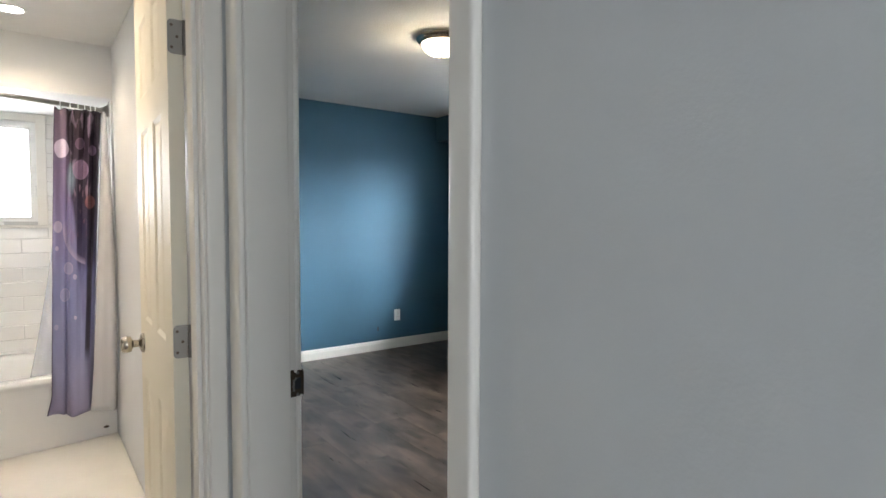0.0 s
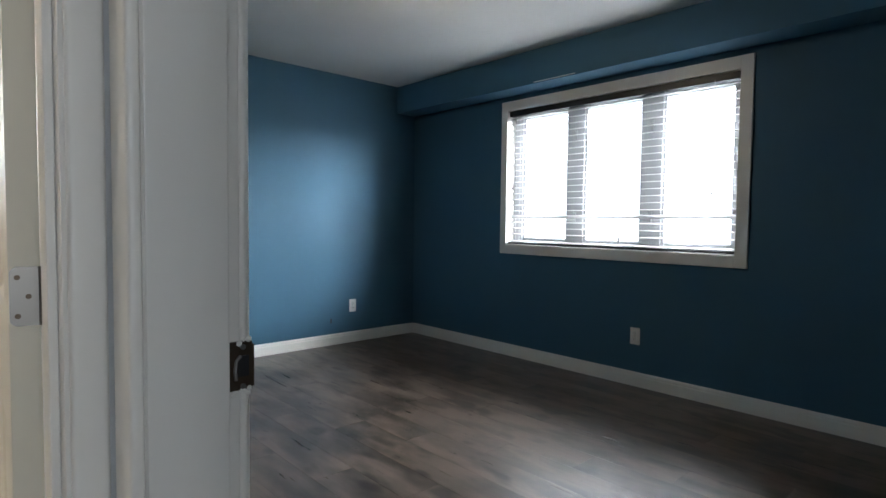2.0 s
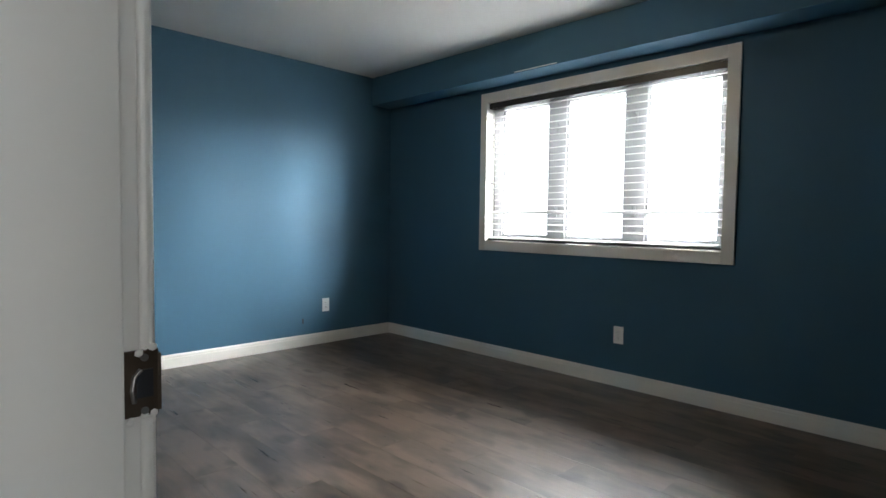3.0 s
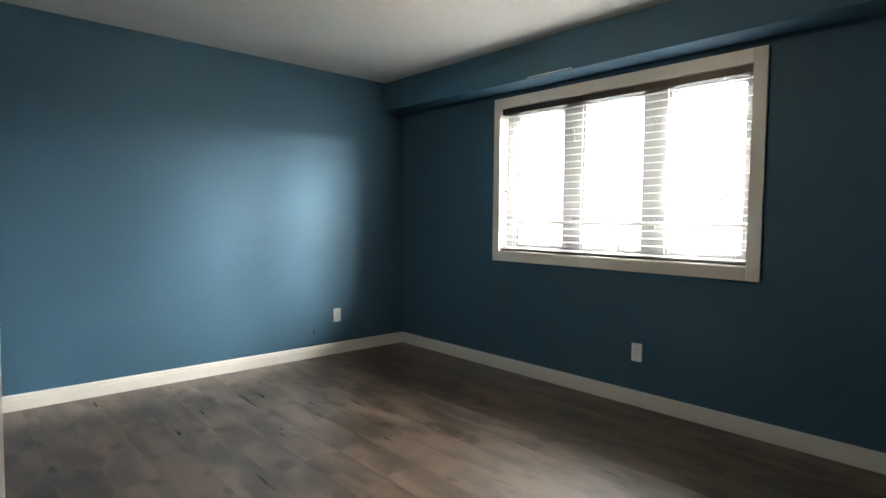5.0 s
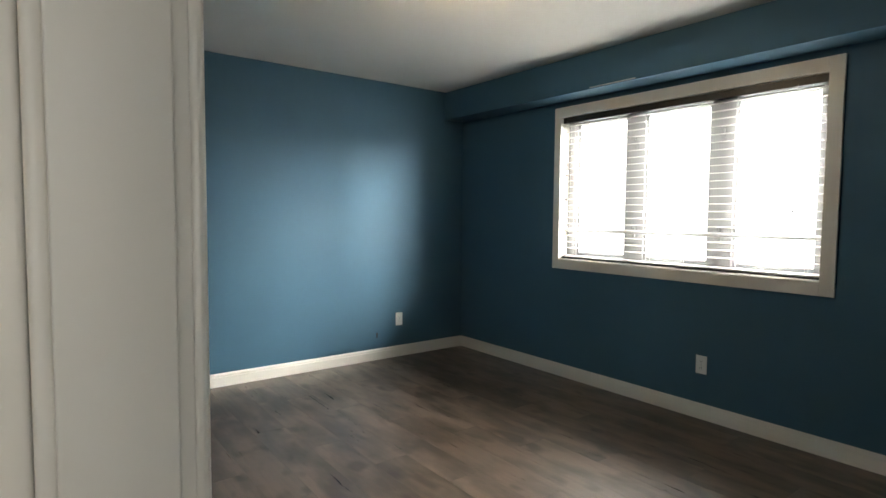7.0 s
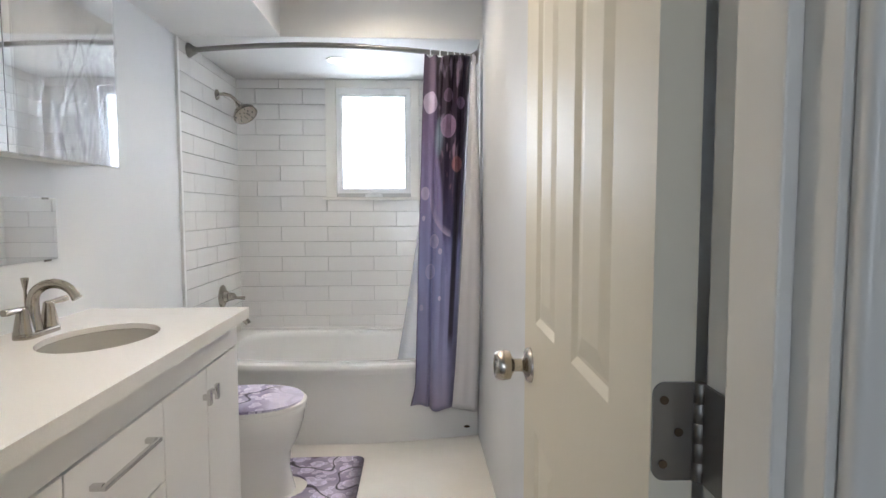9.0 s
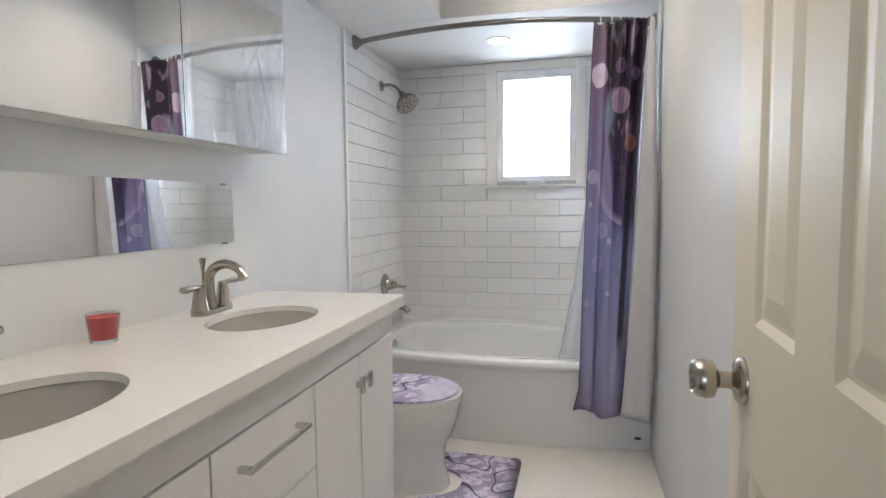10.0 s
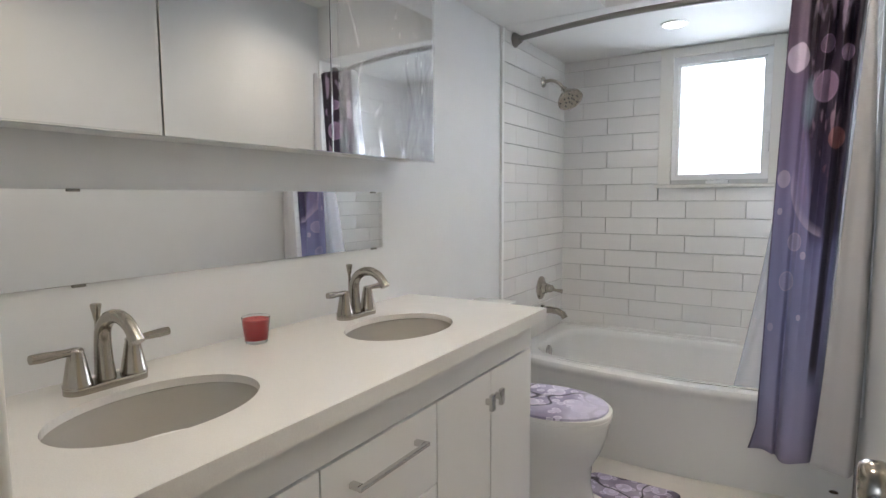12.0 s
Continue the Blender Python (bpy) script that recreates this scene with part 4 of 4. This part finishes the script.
def ellipse(cx, cy, a, b, n=48):
    return [(cx + a * math.cos(2 * math.pi * i / n), cy + b * math.sin(2 * math.pi * i / n)) for i in range(n)]


SINKS = ((-0.388, 2.893), (-0.388, 3.592))
SA, SB = 0.132, 0.180


def countertop():
    """Slab with two oval cut-outs; each half is one square of quads bridged to the oval."""
    x0, x1, zt, zb = -0.666, -0.130, 0.840, 0.824
    bm = boxes((x1 - 0.02, x1 - 0.0003, 2.506, 4.0357, 0.803, zb), (x0, x1 - 0.02, 4.016, 4.0357, 0.803, zb))
    n = 64
    for (cx, cy), (ya, yb) in zip(SINKS, ((2.506, 3.225), (3.225, 4.036))):
        hole = ellipse(cx, cy, SA, SB, n)
        edge = []
        for i in range(n):
            a = 2 * math.pi * i / n
            c, s = math.cos(a), math.sin(a)
            k = min((x1 - cx) / c if c > 1e-9 else ((x0 - cx) / c if c < -1e-9 else 1e9), (yb - cy) / s if s > 1e-9 else ((ya - cy) / s if s < -1e-9 else 1e9))
            edge.append([cx + c * k, cy + s * k])
        for qx, qy in ((x0, ya), (x0, yb), (x1, ya), (x1, yb)):
            j = min(range(n), key=lambda i: (edge[i][0] - qx) ** 2 + (edge[i][1] - qy) ** 2)
            edge[j] = [qx, qy]
        lay = []
        for z in (zt, zb):
            lay.append(([bm.verts.new((x, y, z)) for x, y in hole], [bm.verts.new((x, y, z)) for x, y in edge]))
        for h, e in lay:
            for i in range(n):
                bm.faces.new((h[i], h[(i + 1) % n], e[(i + 1) % n], e[i]))
        for i in range(n):
            j = (i + 1) % n
            bm.faces.new((lay[0][0][i], lay[0][0][j], lay[1][0][j], lay[1][0][i]))
            p, q = edge[i], edge[j]
            inner = abs(p[1] - 3.225) < 1e-6 and abs(q[1] - 3.225) < 1e-6
            if not inner:
                bm.faces.new((lay[0][1][i], lay[0][1][j], lay[1][1][j], lay[1][1][i]))
    bmesh.ops.remove_doubles(bm, verts=bm.verts[:], dist=0.0002)
    return bm


tagged(part("countertop", countertop(), QUARTZ), "white quartz countertop with two oval sink cut-outs", "countertop")


def sink(cx, cy):
    ob = thing("sink", (cx, cy, 0.8235), "oval white undermount sink in the quartz countertop, basin shade in its glaze", "sink", "vanity sinks")
    bm = bmesh.new()
    rings = []
    for k, z in ((1.12, -0.0005), (1.02, -0.001), (1.0, -0.012), (0.95, -0.05), (0.82, -0.10), (0.60, -0.135), (0.35, -0.150), (0.12, -0.155)):
        rings.append([bm.verts.new((x, y, z)) for x, y in ellipse(0, 0, SA * k, SB * k, 48)])
    for a, b in zip(rings, rings[1:]):
        for i in range(48):
            bm.faces.new((a[i], a[(i + 1) % 48], b[(i + 1) % 48], b[i]))
    bm.faces.new(rings[-1])
    part("basin", bm, SHADED_GLAZE, ob, smooth=True)
    part("drain", lathe([(0.024, -0.1535), (0.022, -0.150), (0.012, -0.149), (0.001, -0.147)], steps=24), CHROME, ob, "chrome pop-up drain", True)


for c in SINKS:
    sink(*c)


def faucet(x, y):
    ob = thing("faucet", (x, y, 0.840), "brushed nickel two-handle arched bathroom faucet", "faucet", "vanity faucets")
    part("base_plate", outline_solid([(0.026 * math.cos(a) * (1.0), math.copysign(0.052, math.sin(a)) + 0.024 * math.sin(a)) for a in [2 * math.pi * (i + 0.5) / 32 for i in range(32)]], 0.0, 0.014, 0.004), NICKEL, ob, smooth=True)
    arc = [(-0.004, 0, 0.010), (-0.008, 0, 0.05), (-0.008, 0, 0.085)]
    for k in range(1, 11):
        a = math.pi * (1 - k / 10 * 0.84)
        arc.append((0.050 + 0.058 * math.cos(a), 0, 0.090 + 0.050 * math.sin(a)))
    arc.append((0.111, 0, 0.098))
    part("spout", tube(arc, [0.019, 0.0165, 0.015] + [0.0145 - 0.00028 * k for k in range(10)] + [0.0145], 20), NICKEL, ob, "arched spout", True)
    part("lift_rod", lathe([(0.004, 0.06), (0.004, 0.122), (0.006, 0.130), (0.010, 0.153), (0.009, 0.156), (0.001, 0.157)], (-0.026, 0, 0), "z", 18), NICKEL, ob, smooth=True)
    for s in (-1, 1):
        h = part("handle", lathe([(0.025, 0.013), (0.025, 0.018), (0.0235, 0.020), (0.015, 0.068), (0.0135, 0.074), (0.0135, 0.080), (0.010, 0.084), (0.001, 0.085)], (0, s * 0.052, 0), "z", 26), NICKEL, ob, "tapered lever handle", True)
        part("lever", tube([(0.0, s * 0.050, 0.078), (0.001, s * 0.075, 0.079), (0.003, s * 0.108, 0.080), (0.004, s * 0.126, 0.081)], [0.0075, 0.0072, 0.0095, 0.0085], 16), NICKEL, h, smooth=True)
    return ob


faucet(-0.578, 2.900)
faucet(-0.578, 3.628)

candle = thing("candle_cup", (-0.588, 3.262, 0.841), "red wax candle in a small clear glass cup on the countertop", "candle")
part("cup", lathe([(0.026, 0.0), (0.0275, 0.002), (0.0345, 0.064), (0.0335, 0.0648), (0.0268, 0.008), (0.001, 0.0075)], steps=36), CUP_GLASS, candle, "clear flared glass cup", True)
part("wax", lathe([(0.0262, 0.0082), (0.0268, 0.010), (0.0322, 0.057), (0.0313, 0.059), (0.001, 0.0585)], steps=36), WAX, candle, "red wax", True)
part("wick", tube([(0, 0, 0.057), (0.001, 0, 0.061), (0.003, 0, 0.065)], 0.0009, 6), DARK, candle)

mirror = thing("wall_mirror", (-0.668, 3.2, 1.12), "long narrow frameless mirror strip above the countertop", "mirror")
part("mirror_glass", boxes((0.001, 0.0055, -0.66, 0.668, -0.092, 0.096), soft=0.0008), BACK, mirror)
for dy in (-0.30, 0.62):
    for z in (-0.094, 0.094):
        part("mirror_clip", boxes((0.0, 0.0085, dy - 0.012, dy + 0.012, z - 0.003, z + 0.003), soft=0.0008), STEEL, mirror)

medicine = thing("mirror_cabinet", (-0.668, 3.26, 1.32), "white wall cabinet with three mirrored doors, one under plastic film", "mirror cabinet")
part("carcass", boxes((0.0, 0.117, -0.735, 0.730, 0.004, 0.63), soft=0.001), CABINET, medicine)
for y0, y1 in ((-0.735, -0.250), (-0.247, 0.230), (0.233, 0.732)):
    part("mirror_door", boxes((0.1185, 0.136, y0, y1, 0.0, 0.632), soft=0.0012), BACK, medicine)


def film_sheet(u, v):
    y, z = 0.262 + 0.476 * u, -0.006 + 0.63 * v
    crease = max(0, 1 - 7 * abs(noise.noise((y * 9 + z * 3, z * 2.6, 3.1)))) + 0.7 * max(0, 1 - 6 * abs(noise.noise((y * 17 - z * 9, z * 8, 7.3))))
    edge = max(0, (y - 0.60) / 0.14) ** 2 + max(0, (0.12 - z) / 0.13) ** 2
    x = 0.1385 + 0.0050 * crease * (0.40 + 0.7 * edge) + 0.0012 * abs(noise.noise((y * 30 + z * 18, z * 12, 9.7)))
    return (x, y, z)


sheet("protective_film", 150, 150, film_sheet, FILM, medicine, "crinkled clear plastic film", 0.0003)


def taut_film(u, v):
    y, z = -0.733 + 0.480 * u, 0.002 + 0.62 * v
    pucker = math.exp(-((y + 0.36) / 0.10) ** 2 - ((z - 0.16) / 0.035) ** 2) + math.exp(-((y + 0.46) / 0.05) ** 2 - ((z - 0.27) / 0.05) ** 2)
    return (0.1372 + 0.0035 * pucker * abs(noise.noise((y * 50 + z * 60, z * 40, 2.2))) + 0.0002 * noise.noise((y * 5, z * 5, 0)), y, z)


sheet("protective_film", 120, 120, taut_film, TAUT_FILM, medicine, "smooth clear plastic film with a few puckers", 0.0003)


# ---- toilet and mat ----
def toilet():
    ob = thing("toilet", (-0.665, 4.385, 0), "white toilet with violet bubble-print lid cover beside the bathtub", "toilet")

    def egg(length, width, x0, n=44):
        pts = []
        for i in range(n):
            a = 2 * math.pi * i / n
            c, s = math.cos(a), math.sin(a)
            k = 1.0 if c > 0 else 0.86
            pts.append((x0 + length * (0.5 + 0.5 * c), width / 2 * math.copysign(abs(s) ** (0.92 * k), s) * 1.0))
        return pts
    bm = bmesh.new()
    rings = []
    for ln, wd, x0, z in ((0.485, 0.245, 0.12, 0.0), (0.478, 0.235, 0.12, 0.03), (0.458, 0.222, 0.125, 0.10), (0.452, 0.230, 0.135, 0.17), (0.462, 0.272, 0.158, 0.23), (0.465, 0.325, 0.175, 0.29), (0.47, 0.352, 0.178, 0.335), (0.472, 0.356, 0.178, 0.356)):
        rings.append([bm.verts.new((x, y, z)) for x, y in egg(ln, wd, x0)])
    for a, b in zip(rings, rings[1:]):
        for i in range(44):
            bm.faces.new((a[i], a[(i + 1) % 44], b[(i + 1) % 44], b[i]))
    bm.faces.new(rings[0][::-1])
    bm.faces.new(rings[-1])
    part("bowl", bm, PORCELAIN, ob, smooth=True)
    part("seat", outline_solid(egg(0.478, 0.364, 0.178), 0.357, 0.373, 0.005), PORCELAIN, ob, smooth=True)
    lid = part("lid", outline_solid(egg(0.480, 0.366, 0.178), 0.375, 0.390, 0.006), PORCELAIN, ob, smooth=True)
    part("lid_cover", outline_solid(egg(0.462, 0.356, 0.182), 0.3905, 0.399, 0.005), LID_PRINT, lid, "violet bubble-print cloth lid cover", True)
    part("tank", boxes((0.002, 0.175, -0.19, 0.19, 0.36, 0.710), soft=0.02, steps=4), PORCELAIN, ob, smooth=True)
    part("tank_lid", boxes((0.0, 0.185, -0.20, 0.20, 0.711, 0.742), soft=0.008, steps=3), PORCELAIN, ob, smooth=True)
    part("bolt_cap", lathe([(0.014, 0.0), (0.013, 0.010), (0.006, 0.016)], (0.30, -0.115, 0), "z", 16), PORCELAIN, ob, smooth=True)
    sb = boxes((0.215, 0.24, -0.122, -0.108, 0.10, 0.19), soft=0.003)
    part("supply_bracket", sb, CHROME, ob)


toilet()


def contour_mat():
    pts = []
    for cx, cy, a0 in ((0.176, 4.632, 90), (0.176, 4.138, 0)):
        for k in range(7):
            a = radians(a0 - 15 * k)
            pts.append((cx + 0.03 * math.cos(a), cy + 0.03 * math.sin(a)))
    pts += [(-0.13, 4.108), (-0.152, 4.125), (-0.155, 4.25)]
    for k in range(13):
        a = radians(-90 + 15 * k)
        pts.append((-0.125 + 0.118 * math.cos(a), 4.385 + 0.120 * math.sin(a)))
    pts += [(-0.155, 4.52), (-0.152, 4.645), (-0.13, 4.662)]
    return outline_solid(pts, 0.0005, 0.014, 0.005)


tagged(part("contour_mat", contour_mat(), MAT_PRINT, smooth=True), "violet bubble-print contour bath mat around the toilet base", "bath mat")

# ---- wall tiles, sharing meshes between alike pieces ----
PITCH, TW, JOINT = 0.0955, 0.291, 0.0022
tile_cache = {}


def tile_mesh(w, h):
    key = (round(w, 3), round(h, 3))
    if key not in tile_cache:
        w2, h2 = key[0] / 2, key[1] / 2
        bm = bmesh.new()
        loops = [[bm.verts.new((sx * (w2 - i), -d, sz * (h2 - i))) for sx, sz in ((-1, -1), (1, -1), (1, 1), (-1, 1))] for i, d in ((0, 0), (0, 0.0065), (0.0016, 0.0080))]
        for a, b in zip(loops, loops[1:]):
            for i in range(4):
                bm.faces.new((a[i], a[(i + 1) % 4], b[(i + 1) % 4], b[i]))
        bm.faces.new(loops[-1])
        tile_cache[key] = mesh_of(bm, "tile", TILE)
    return tile_cache[key]


def tile_wall(parent, length, place, blocked=None):
    """Running bond from the tub's rim to the alcove's ceiling. place(u, z) gives the pose of a tile's centre."""
    row = 0
    z = 1.172 - PITCH * 8
    while z < 1.994:
        z0, z1 = max(z, 0.417), min(z + PITCH, 1.994)
        if z1 - z0 > 0.012:
            u = -TW * (0.5 if row % 2 else 0.0) - 0.02
            while u < length:
                spans = [(max(u, 0), min(u + TW, length))]
                if blocked and z1 > blocked[2] + 0.002 and z0 < blocked[3] - 0.002:
                    a, b = spans[0]
                    spans = [(a, min(b, blocked[0]), z0, z1), (max(a, blocked[1]), b, z0, z1), (max(a, blocked[0]), min(b, blocked[1]), z0, min(z1, blocked[2]))]
                else:
                    spans = [(*spans[0], z0, z1)]
                for a, b, zz0, zz1 in spans:
                    if b - a > 0.012 and zz1 - zz0 > 0.008:
                        ob = new("tile", tile_mesh(b - a - JOINT, zz1 - zz0 - JOINT))
                        ob.parent = parent
                        ob.matrix_basis = place((a + b) / 2, (zz0 + zz1) / 2)
                u += TW
        z += PITCH
        row += 1


tile_wall(bath_north, 1.446, lambda u, z: pose(-0.668 + u, 5.6595, z), (-0.110 + 0.668, 0.478 + 0.668, 1.243, 1.992))
west_tiles = structure("wall_tub_west", boxes((-0.668, -0.6655, 4.80, 5.66, 0.40, 1.995)), GROUT, "white tiled side wall with shower fittings")
tile_wall(west_tiles, 0.855, lambda u, z: pose(-0.6655, 5.66 - u, z, 0, 0, 90))
east_tiles = structure("wall_tub_east", boxes((0.7755, 0.778, 4.80, 5.66, 0.40, 1.995)), GROUT, "white tiled side wall beside the curtain")
tile_wall(east_tiles, 0.855, lambda u, z: pose(0.7755, 5.66 - u, z, 0, 0, -90))
structure("trim_tile_edge_west", boxes((-0.668, -0.655, 4.788, 4.810, 0.40, 1.995), soft=0.002), WHITE_VINYL, "white tile edge trim")
structure("trim_tile_edge_east", boxes((0.765, 0.778, 4.788, 4.810, 0.40, 1.995), soft=0.002), WHITE_VINYL, "white tile edge trim")

structure("backdrop_bedroom", boxes((9.0, 9.05, -12, 24, -3, 14)), DAYLIGHT, "white overcast daylight beyond the bedroom window")
structure("backdrop_bathroom", boxes((-8, 8.8, 11.0, 11.05, -3, 12)), DAYLIGHT, "white overcast daylight beyond the bathroom window")

# ---- bedroom floor planks ----
plank_cache = {}


def plank_mesh(w, l):
    key = (round(w, 3), round(l, 3))
    if key not in plank_cache:
        a, b = key[0] / 2, key[1] / 2
        bm = bmesh.new()
        loops = [[bm.verts.new((sx * (a - i), sy * (b - i), z)) for sx, sy in ((-1, -1), (1, -1), (1, 1), (-1, 1))] for i, z in ((0, -0.0075), (0, -0.0005), (0.0006, 0.0))]
        for p, q in zip(loops, loops[1:]):
            for i in range(4):
                bm.faces.new((p[i], p[(i + 1) % 4], q[(i + 1) % 4], q[i]))
        bm.faces.new(loops[-1])
        plank_cache[key] = mesh_of(bm, "plank", LAMINATE)
    return plank_cache[key]


x, row = 0.806, 0
while x < 4.10:
    w = min(0.188, 4.105 - x)
    y = 0.7 - (0.37 * row) % 1.2
    lo = 1.49 if x < 0.86 else 0.7
    while y < 5.88:
        a, b = max(y, 0.7), min(y + 1.2, 5.88)
        if b - a > 0.001:
            plank = new("plank", plank_mesh(w - 0.0002, b - a - 0.0002))
            plank.parent = bed_floor
            plank.location = (x + w / 2, (a + b) / 2, 0)
        y += 1.2
    x += 0.188
    row += 1
